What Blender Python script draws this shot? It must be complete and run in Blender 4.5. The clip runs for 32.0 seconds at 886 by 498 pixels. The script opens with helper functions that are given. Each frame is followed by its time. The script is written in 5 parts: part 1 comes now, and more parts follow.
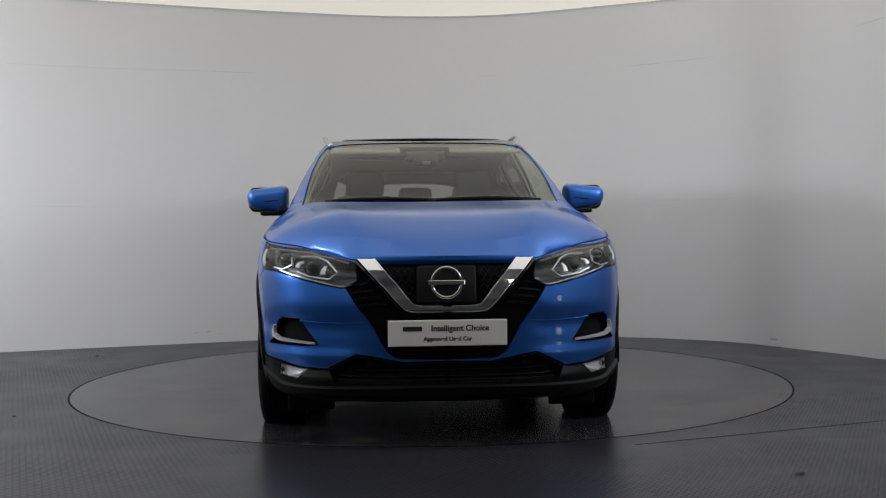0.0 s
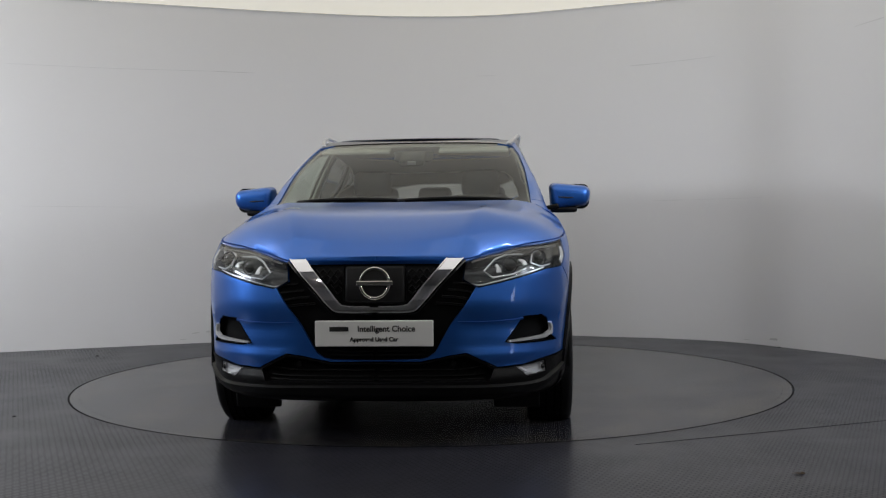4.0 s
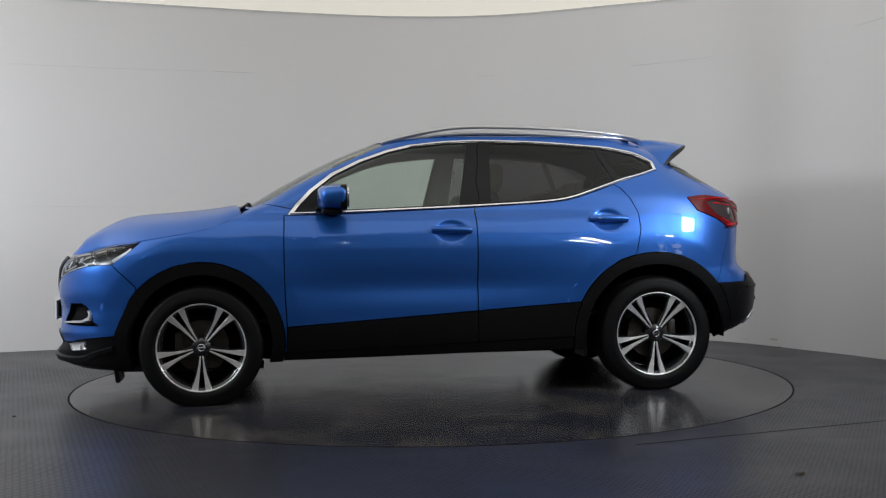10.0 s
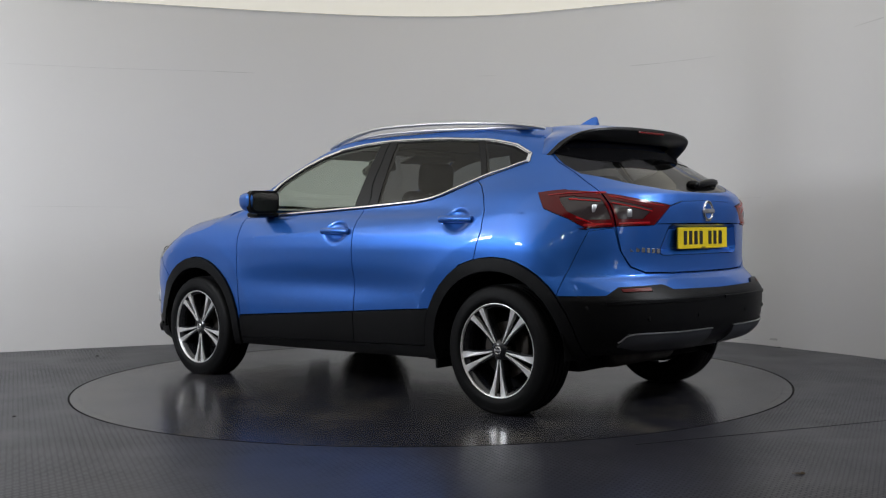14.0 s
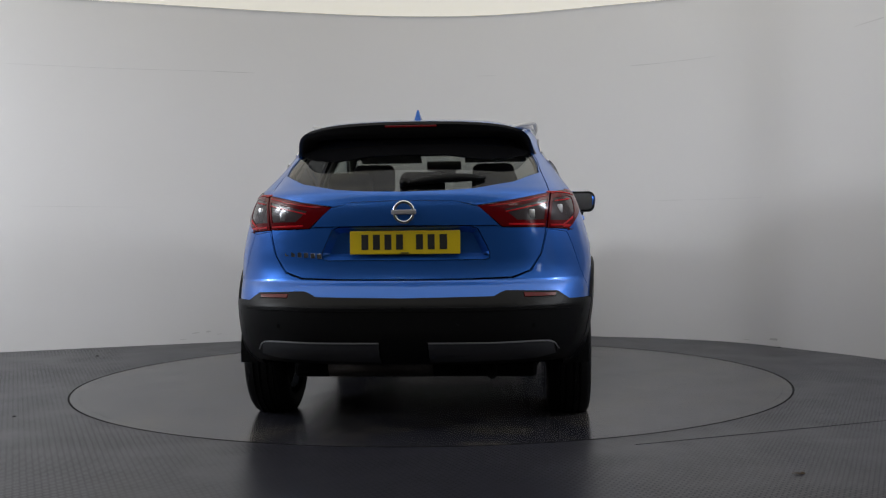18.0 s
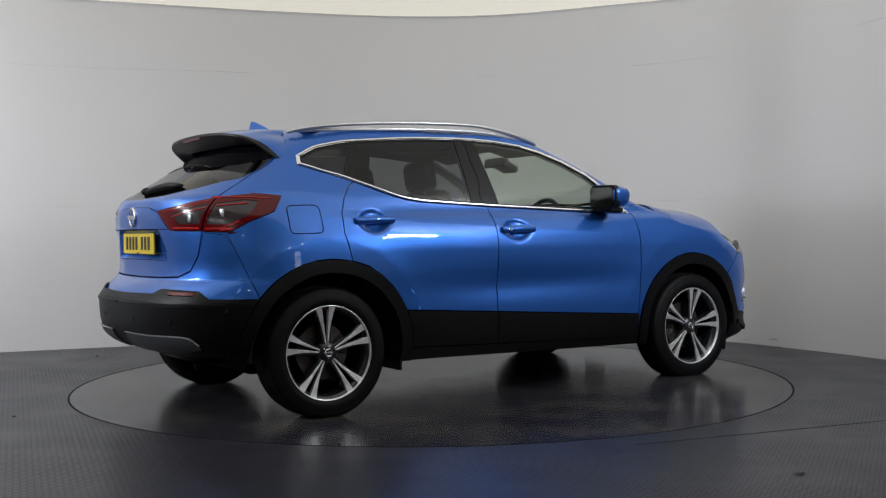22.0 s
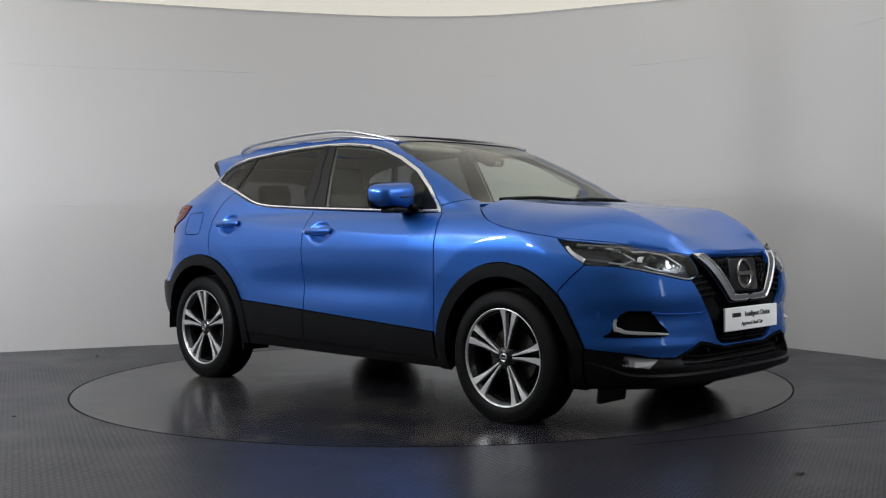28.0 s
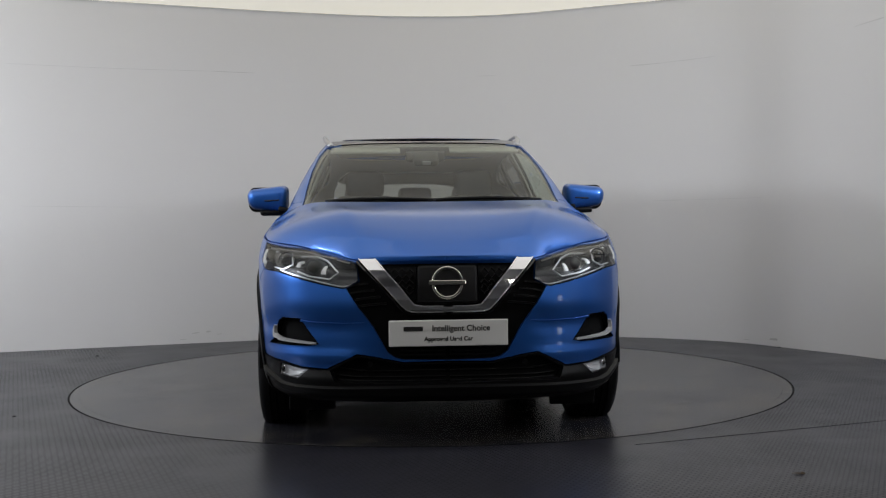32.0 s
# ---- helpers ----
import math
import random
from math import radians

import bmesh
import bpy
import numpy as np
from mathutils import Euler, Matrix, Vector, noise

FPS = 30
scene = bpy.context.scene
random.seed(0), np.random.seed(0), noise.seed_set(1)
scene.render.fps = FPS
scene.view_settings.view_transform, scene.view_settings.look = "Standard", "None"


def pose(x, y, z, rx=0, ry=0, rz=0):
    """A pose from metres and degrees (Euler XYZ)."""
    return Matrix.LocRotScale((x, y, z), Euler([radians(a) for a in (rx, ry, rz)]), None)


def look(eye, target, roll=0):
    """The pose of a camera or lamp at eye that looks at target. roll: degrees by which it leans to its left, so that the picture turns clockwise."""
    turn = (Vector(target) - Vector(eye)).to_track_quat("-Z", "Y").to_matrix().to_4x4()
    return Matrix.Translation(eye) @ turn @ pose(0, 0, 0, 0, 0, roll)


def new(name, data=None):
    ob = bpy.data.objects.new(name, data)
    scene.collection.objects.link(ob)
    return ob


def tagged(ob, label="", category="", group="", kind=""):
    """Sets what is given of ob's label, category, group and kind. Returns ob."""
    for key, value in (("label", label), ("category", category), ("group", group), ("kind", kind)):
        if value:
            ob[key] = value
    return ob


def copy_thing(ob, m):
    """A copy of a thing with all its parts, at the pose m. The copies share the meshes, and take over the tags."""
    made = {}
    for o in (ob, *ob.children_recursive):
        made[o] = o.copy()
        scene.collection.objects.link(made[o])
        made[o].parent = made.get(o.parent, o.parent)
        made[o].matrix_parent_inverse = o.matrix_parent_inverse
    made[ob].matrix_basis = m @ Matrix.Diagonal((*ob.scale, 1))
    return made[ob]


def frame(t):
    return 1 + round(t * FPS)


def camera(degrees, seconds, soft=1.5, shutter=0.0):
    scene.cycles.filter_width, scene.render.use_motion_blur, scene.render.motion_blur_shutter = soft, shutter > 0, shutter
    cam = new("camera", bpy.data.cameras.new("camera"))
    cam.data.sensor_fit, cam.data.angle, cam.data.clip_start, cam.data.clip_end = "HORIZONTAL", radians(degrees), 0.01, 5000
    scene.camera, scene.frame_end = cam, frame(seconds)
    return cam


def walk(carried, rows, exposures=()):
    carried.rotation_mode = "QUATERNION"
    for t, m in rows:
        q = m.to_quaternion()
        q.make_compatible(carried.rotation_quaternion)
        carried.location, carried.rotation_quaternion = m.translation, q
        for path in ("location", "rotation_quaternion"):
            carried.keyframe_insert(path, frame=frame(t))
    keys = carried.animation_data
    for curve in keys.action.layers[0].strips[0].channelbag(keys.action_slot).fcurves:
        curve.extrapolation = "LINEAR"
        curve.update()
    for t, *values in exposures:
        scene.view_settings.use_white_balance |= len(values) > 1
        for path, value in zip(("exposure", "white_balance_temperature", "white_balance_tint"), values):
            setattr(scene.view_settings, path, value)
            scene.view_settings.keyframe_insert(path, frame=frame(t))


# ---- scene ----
EYE = (0.0, -7.042, 0.963)
cam = camera(44.64, 32.0, 1.2)
VIEW = look(EYE, (0.01134, -6.042, 0.94607), -0.64)
walk(cam, [(0.0, VIEW), (32.0, VIEW)])

# ---- world and light ----
world = bpy.data.worlds.new("world")
scene.world = world
world.use_nodes = True
world.node_tree.nodes["Background"].inputs[0].default_value = (0.8, 0.85, 1.0, 1)
world.node_tree.nodes["Background"].inputs[1].default_value = 0.02
scene.view_settings.exposure = 0.0


# ---- materials ----
def material(name, colour, rough=0.5, metal=0.0, coat=0.0, bump=0.0, scale=40.0, vary=0.0, vary_scale=2.0, spec=0.5, emit=0.0, coat_rough=0.03):
    m = bpy.data.materials.new(name)
    m.use_nodes = True
    nt = m.node_tree
    b = nt.nodes["Principled BSDF"]
    b.inputs["Base Color"].default_value = (*colour, 1)
    b.inputs["Roughness"].default_value = rough
    b.inputs["Metallic"].default_value = metal
    b.inputs["Specular IOR Level"].default_value = spec
    b.inputs["Coat Weight"].default_value = coat
    b.inputs["Coat Roughness"].default_value = coat_rough
    if emit:
        b.inputs["Emission Color"].default_value = (*colour, 1)
        b.inputs["Emission Strength"].default_value = emit
    if bump or vary:
        tc = nt.nodes.new("ShaderNodeTexCoord")
    if bump:
        n = nt.nodes.new("ShaderNodeTexNoise")
        n.inputs["Scale"].default_value, n.inputs["Detail"].default_value = scale, 4
        nt.links.new(tc.outputs["Object"], n.inputs["Vector"])
        k = nt.nodes.new("ShaderNodeBump")
        k.inputs["Strength"].default_value, k.inputs["Distance"].default_value = bump, 0.004
        nt.links.new(n.outputs["Fac"], k.inputs["Height"])
        nt.links.new(k.outputs["Normal"], b.inputs["Normal"])
    if vary:
        n = nt.nodes.new("ShaderNodeTexNoise")
        n.inputs["Scale"].default_value, n.inputs["Detail"].default_value = vary_scale, 6
        nt.links.new(tc.outputs["Object"], n.inputs["Vector"])
        mix = nt.nodes.new("ShaderNodeMix")
        mix.data_type = "RGBA"
        mix.inputs["A"].default_value = (*[c * (1 - vary) for c in colour], 1)
        mix.inputs["B"].default_value = (*[min(1, c * (1 + vary)) for c in colour], 1)
        nt.links.new(n.outputs["Fac"], mix.inputs["Factor"])
        nt.links.new(mix.outputs["Result"], b.inputs["Base Color"])
    return m


def glass(name, tint, gloss=0.02, low=0.06):
    """Thin pane: clear, tinted, with a mirror sheen by Fresnel."""
    m = bpy.data.materials.new(name)
    m.use_nodes = True
    nt = m.node_tree
    nt.nodes.clear()
    out = nt.nodes.new("ShaderNodeOutputMaterial")
    mix = nt.nodes.new("ShaderNodeMixShader")
    tr = nt.nodes.new("ShaderNodeBsdfTransparent")
    gl = nt.nodes.new("ShaderNodeBsdfGlossy")
    lw = nt.nodes.new("ShaderNodeLayerWeight")
    lw.inputs["Blend"].default_value = 0.5
    pw = nt.nodes.new("ShaderNodeMath")
    pw.operation = "POWER"
    pw.inputs[1].default_value = 5.0
    fr = nt.nodes.new("ShaderNodeMath")
    fr.operation = "MULTIPLY_ADD"
    fr.inputs[1].default_value, fr.inputs[2].default_value = 1 - low, low
    nt.links.new(lw.outputs["Facing"], pw.inputs[0])
    nt.links.new(pw.outputs[0], fr.inputs[0])
    tr.inputs["Color"].default_value = (*tint, 1)
    gl.inputs["Roughness"].default_value = gloss
    nt.links.new(fr.outputs[0], mix.inputs[0])
    nt.links.new(tr.outputs[0], mix.inputs[1])
    nt.links.new(gl.outputs[0], mix.inputs[2])
    nt.links.new(mix.outputs[0], out.inputs[0])
    return m


PAINT = material("blue_metallic_paint", (0.020, 0.128, 0.50), 0.36, 0.66, 0.78)
BLACK = material("textured_black_plastic", (0.0034, 0.0034, 0.0038), 0.40, spec=0.19, bump=0.12, scale=900, vary=0.2, vary_scale=6)
GLOSS = material("gloss_black", (0.006, 0.006, 0.007), 0.08, coat=0.5)
DARK = material("dark_cavity", (0.0035, 0.0035, 0.004), 0.85, spec=0.15, vary=0.3, vary_scale=9)
CHROME = material("chrome", (0.78, 0.78, 0.8), 0.07, 1.0)
BRIGHT = material("bright_trim", (0.93, 0.93, 0.94), 0.22, 0.85)
DARK_CHROME = material("smoked_chrome", (0.48, 0.465, 0.43), 0.08, 1.0)
SATIN = material("satin_silver", (0.58, 0.58, 0.60), 0.32, 0.9)
ALLOY = material("machined_alloy", (0.93, 0.92, 0.91), 0.32, 0.78, vary=0.06, vary_scale=60)
ALLOY_DARK = material("dark_alloy", (0.020, 0.021, 0.025), 0.22, 0.5, coat=0.6)
RUBBER = material("tyre_rubber", (0.0030, 0.0030, 0.0034), 0.55, spec=0.15, bump=0.2, scale=300, vary=0.25, vary_scale=12)
IRON = material("brake_iron", (0.07, 0.062, 0.055), 0.45, 0.8, vary=0.3, vary_scale=30)
SATIN_BLACK = material("satin_black", (0.008, 0.008, 0.009), 0.42, spec=0.25)
LAMP_DARK = material("dark_lamp_bowl", (0.075, 0.076, 0.080), 0.25, 0.5)
SPOILER_BLACK = material("dull_black", (0.006, 0.006, 0.007), 0.45, spec=0.3)
GREY = material("grey_plastic", (0.042, 0.044, 0.050), 0.4, vary=0.1, vary_scale=8)
WHITE = material("white_plate", (0.8, 0.8, 0.78), 0.35)
YELLOW = material("yellow_plate", (0.66, 0.49, 0.012), 0.3)
INK = material("black_ink", (0.01, 0.01, 0.01), 0.5)
RED = material("red_lens", (0.105, 0.001, 0.003), 0.14, spec=0.35)
BRIGHT_RED = material("bright_red_light_guide", (0.42, 0.005, 0.010), 0.2)
SMOKE = material("smoked_lens", (0.040, 0.030, 0.032), 0.16, coat=0.1)
FABRIC = material("seat_fabric", (0.035, 0.035, 0.038), 0.9, vary=0.2, vary_scale=20)
TRIM = material("pale_trim", (0.42, 0.41, 0.38), 0.8, vary=0.05)
DASH = material("dashboard_plastic", (0.02, 0.02, 0.022), 0.6, bump=0.2, scale=700, vary=0.1)
CLEAR = glass("clear_glass", (0.74, 0.82, 0.76), 0.015)
WIND = glass("windscreen_glass", (0.76, 0.80, 0.73), 0.02, 0.09)
PRIVACY = glass("privacy_glass", (0.19, 0.19, 0.20), 0.02, 0.05)
REARGLASS = glass("rear_screen_glass", (0.42, 0.42, 0.42), 0.02, 0.05)
LENS = glass("lamp_lens", (0.92, 0.94, 0.95), 0.02, 0.015)
WALLP = material("wall_paint", (0.61, 0.598, 0.588), 0.62, vary=0.035, vary_scale=0.7, bump=0.04, scale=30)
LAMP = material("lamp_diffuser", (1.0, 0.96, 0.92), 0.5, emit=88.0)
# added fill light for the side walls, no such lamp known
WALL_FILL = material("wall_fill_diffuser", (0.85, 0.90, 0.98), 0.5, emit=93.0)
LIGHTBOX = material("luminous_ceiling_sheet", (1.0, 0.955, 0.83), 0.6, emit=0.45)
# added glow for ceiling strips out of view, tuned by reflections on the car
BAND = material("added_bright_strip", (1.0, 0.97, 0.90), 0.6, emit=0.85)
PANEL = material("added_dim_strip", (1.0, 0.97, 0.90), 0.6, emit=0.40)
BAND_EDGE = material("added_edge_strip", (1.0, 0.97, 0.90), 0.6, emit=0.75)
DAYLIGHT = material("daylight_pane", (0.92, 0.96, 1.0), 0.5, emit=3.6)
# tones for unseen walls and ceiling, set by the reflections on the car
MIDWALL = material("unseen_pale_grey", (0.58, 0.58, 0.59), 0.7, vary=0.1, vary_scale=0.8)
SIDEWALL = material("unseen_mid_grey", (0.28, 0.28, 0.29), 0.7, vary=0.1, vary_scale=0.8)
DARKWALL = material("unseen_dark_grey", (0.13, 0.13, 0.135), 0.7, vary=0.1, vary_scale=0.8)
DAYLAMP = material("silvered_day_lamp", (0.72, 0.73, 0.75), 0.25, 0.45)
SEAM = material("wall_crack", (0.47, 0.46, 0.448), 0.8, vary=0.3, vary_scale=8)


# ---- mesh helpers ----
def mesh_object(name, verts, faces, mat, parent=None, label="", smooth=True, normals=None):
    me = bpy.data.meshes.new(name)
    me.from_pydata([tuple(v) for v in verts], [], [tuple(f) for f in faces])
    me.materials.append(mat)
    me.polygons.foreach_set("use_smooth", [smooth] * len(me.polygons))
    if normals is not None:
        me.normals_split_custom_set_from_vertices([tuple(n) for n in normals])
    me.update()
    ob = new(name, me)
    if parent is not None:
        ob.parent = parent
    if label:
        tagged(ob, label)
    return ob


def part(name, bm, mat, parent=None, label="", smooth=False, angle=None):
    me = bpy.data.meshes.new(name)
    bmesh.ops.recalc_face_normals(bm, faces=bm.faces)
    bm.to_mesh(me)
    bm.free()
    me.materials.append(mat)
    if smooth:
        me.polygons.foreach_set("use_smooth", [True] * len(me.polygons))
        me.set_sharp_from_angle(angle=radians(angle or 35))
    ob = new(name, me)
    if parent is not None:
        ob.parent = parent
    if label:
        tagged(ob, label)
    return ob


def add_box(bm, size, m, bevel=0.0, seg=2):
    r = bmesh.ops.create_cube(bm, size=1.0, matrix=m @ Matrix.Diagonal((*size, 1)))
    if bevel:
        es = list({e for v in r["verts"] for e in v.link_edges})
        bmesh.ops.bevel(bm, geom=es, offset=bevel, segments=seg, affect="EDGES", profile=0.5)
    return r["verts"]


def revolve(profile, n=64, axis="y"):
    """A closed or open profile of (radius, along) turned round the y axis."""
    vs, fs, k = [], [], len(profile)
    for i in range(n):
        a = 2 * math.pi * i / n
        for r, y in profile:
            vs.append((r * math.cos(a), y, r * math.sin(a)))
    for i in range(n):
        for j in range(k - 1):
            a, b = i * k + j, ((i + 1) % n) * k + j
            fs.append((a, a + 1, b + 1, b))
    return vs, fs


def prism(bm, outline, y0, y1, m=Matrix()):
    """An outline in the xz plane, between y0 and y1."""
    a = [bm.verts.new(m @ Vector((x, y0, z))) for x, z in outline]
    b = [bm.verts.new(m @ Vector((x, y1, z))) for x, z in outline]
    n = len(outline)
    bm.faces.new(a)
    bm.faces.new(b[::-1])
    for i in range(n):
        bm.faces.new((a[i], a[(i + 1) % n], b[(i + 1) % n], b[i]))


def tube(points, radius, n=8, caps=True, flat=1.0):
    """A rod along points, as verts and faces; flat squeezes it across."""
    vs, fs = [], []
    pts = [Vector(p) for p in points]
    for i, p in enumerate(pts):
        d = (pts[min(i + 1, len(pts) - 1)] - pts[max(i - 1, 0)]).normalized()
        s = d.cross(Vector((0, 0, 1)))
        s = s.normalized() if s.length > 1e-4 else Vector((1, 0, 0))
        t = s.cross(d)
        r = radius[i] if isinstance(radius, (list, tuple)) else radius
        for k in range(n):
            a = 2 * math.pi * k / n
            vs.append(p + s * math.cos(a) * r + t * math.sin(a) * r * flat)
    for i in range(len(pts) - 1):
        for k in range(n):
            a, b = i * n + k, i * n + (k + 1) % n
            fs.append((a, b, b + n, a + n))
    if caps:
        fs.append(tuple(range(n))[::-1])
        fs.append(tuple(range((len(pts) - 1) * n, len(pts) * n)))
    return vs, fs


def spline(points, n=8):
    """Catmull-Rom through points, n steps a piece."""
    p = [Vector(q) for q in points]
    p = [p[0] * 2 - p[1]] + p + [p[-1] * 2 - p[-2]]
    out = []
    for i in range(1, len(p) - 2):
        for k in range(n):
            t = k / n
            out.append(0.5 * ((2 * p[i]) + (p[i + 1] - p[i - 1]) * t + (2 * p[i - 1] - 5 * p[i] + 4 * p[i + 1] - p[i + 2]) * t * t
                              + (3 * p[i] - p[i - 1] - 3 * p[i + 1] + p[i + 2]) * t ** 3))
    return out + [p[-2]]


# ---- the studio ----
WALL_LINE = spline([(-7.6, -5.0, 0), (-7.0, -1.2, 0), (-5.6, 1.05, 0), (-3.56, 1.89, 0), (-2.19, 2.40, 0), (-1.2, 2.74, 0), (-.2, 2.97, 0), (.7, 2.92, 0), (1.67, 2.52, 0),
                    (2.14, 2.30, 0), (2.54, 1.97, 0), (2.845, 1.47, 0), (3.26, .67, 0), (3.75, -.9, 0), (4.1, -2.6, 0), (4.2, -3.4, 0)], 10)
HIGH = 2.95


def wall(name, line, thick, low, high, mat):
    vs, fs = [], []
    for i, p in enumerate(line):
        d = line[min(i + 1, len(line) - 1)] - line[max(i - 1, 0)]
        o = Vector((-d.y, d.x, 0)).normalized() * thick
        for q, z in ((p, low), (p, high), (p + o, high), (p + o, low)):
            vs.append((q.x, q.y, z))
    for i in range(len(line) - 1):
        a, b = i * 4, i * 4 + 4
        for k in range(4):
            fs.append((a + k, a + (k + 1) % 4, b + (k + 1) % 4, b + k))
    fs += [(0, 3, 2, 1), tuple(len(vs) - 4 + k for k in range(4))]
    return mesh_object(name, vs, fs, mat, smooth=False)


def studio():
    # right wall past the view: unseen, darkened to dim reflections on the car
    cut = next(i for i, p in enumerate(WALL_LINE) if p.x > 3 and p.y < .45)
    tagged(wall("wall_right", WALL_LINE[cut:], 0.15, -0.02, HIGH, DARKWALL), "unseen right wall, dark to dim reflections on the car", "wall", kind="structure")
    # wall beyond the left edge of view, greyed so the flank reflects less
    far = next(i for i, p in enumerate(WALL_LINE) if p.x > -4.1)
    tagged(wall("wall_left", WALL_LINE[:far + 1], 0.15, -0.02, HIGH, SIDEWALL), "unseen left wall, grey to dim reflections on the car", "wall", kind="structure")
    w = wall("wall_curved", WALL_LINE[far:cut + 1], 0.15, -0.02, HIGH, WALLP)
    w.data.polygons.foreach_set("use_smooth", [True] * len(w.data.polygons))
    w.data.set_sharp_from_angle(angle=radians(40))
    tagged(w, "curved off-white painted studio wall with faint joints", "wall", kind="structure")
    right, left = WALL_LINE[-1], WALL_LINE[0]
    back = [right, Vector((4.6, -5.2, 0)), Vector((4.6, -9.6, 0)), Vector((-7.6, -9.6, 0)), left]
    # walls round the camera are unseen; their tones shape the car's reflections
    tagged(wall("wall_front_right", back[:3], 0.15, -0.02, HIGH, MIDWALL), "unseen wall beside the camera, pale to brighten the car", "wall", kind="structure")
    tagged(wall("wall_back_low", back[2:], 0.15, -0.02, 1.45, SIDEWALL), "unseen lower back wall, grey for darker reflections on the car", "wall", kind="structure")
    tagged(wall("wall_back_high", back[2:], 0.15, 1.45, HIGH, MIDWALL), "unseen upper back wall, pale for brighter reflections on the car", "wall", kind="structure")
    bm = bmesh.new()
    add_box(bm, (16, 14, 0.12), pose(-2.4, -3.4, HIGH + 0.124))
    tagged(part("ceiling", bm, DARKWALL), "dark ceiling slab above the light sheet", "ceiling", kind="structure")
    # glowing ceiling with an edge strip along the curved wall; unseen front strips added
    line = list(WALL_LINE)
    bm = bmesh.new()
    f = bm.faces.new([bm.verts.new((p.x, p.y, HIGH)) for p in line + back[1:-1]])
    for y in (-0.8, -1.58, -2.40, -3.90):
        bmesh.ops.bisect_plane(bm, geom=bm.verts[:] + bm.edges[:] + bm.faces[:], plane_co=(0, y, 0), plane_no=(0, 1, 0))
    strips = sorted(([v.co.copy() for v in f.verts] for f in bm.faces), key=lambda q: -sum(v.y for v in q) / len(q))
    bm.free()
    for q, name, mat, label in zip(strips, ("ceiling_light_sheet", "ceiling_glow_panel", "ceiling_glow_band", "ceiling_glow_edge", "ceiling_front"), (LIGHTBOX, PANEL, BAND, BAND_EDGE, MIDWALL),
                                   ("glowing cream stretched light ceiling", "added dimmer cream glow strip of the ceiling, out of view", "added bright glow strip of the ceiling, out of view", "added dimmer glow strip beside the bright one, out of view", "pale grey ceiling behind the light sheets")):
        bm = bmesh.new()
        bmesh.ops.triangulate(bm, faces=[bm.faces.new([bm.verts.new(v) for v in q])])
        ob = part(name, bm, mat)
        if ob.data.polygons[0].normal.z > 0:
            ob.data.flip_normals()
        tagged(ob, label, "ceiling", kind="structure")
    vs, fs = [], []
    for i, p in enumerate(line):
        d = line[min(i + 1, len(line) - 1)] - line[max(i - 1, 0)]
        o = Vector((d.y, -d.x, 0)).normalized()
        for a, z in ((0.0, HIGH - .012), (.012, HIGH - .012), (.012, HIGH - .002), (0.0, HIGH - .002)):
            q = p + o * a
            vs.append((q.x, q.y, z))
    for i in range(len(line) - 1):
        for k in range(4):
            fs.append((i * 4 + k, i * 4 + (k + 1) % 4, i * 4 + 4 + (k + 1) % 4, i * 4 + 4 + k))
    tagged(mesh_object("ceiling_trim", vs, fs, WALLP, smooth=False), "thin white edge trim under the ceiling", "trim", kind="structure")


# ---- floor and turntable ----
RING = 2.246


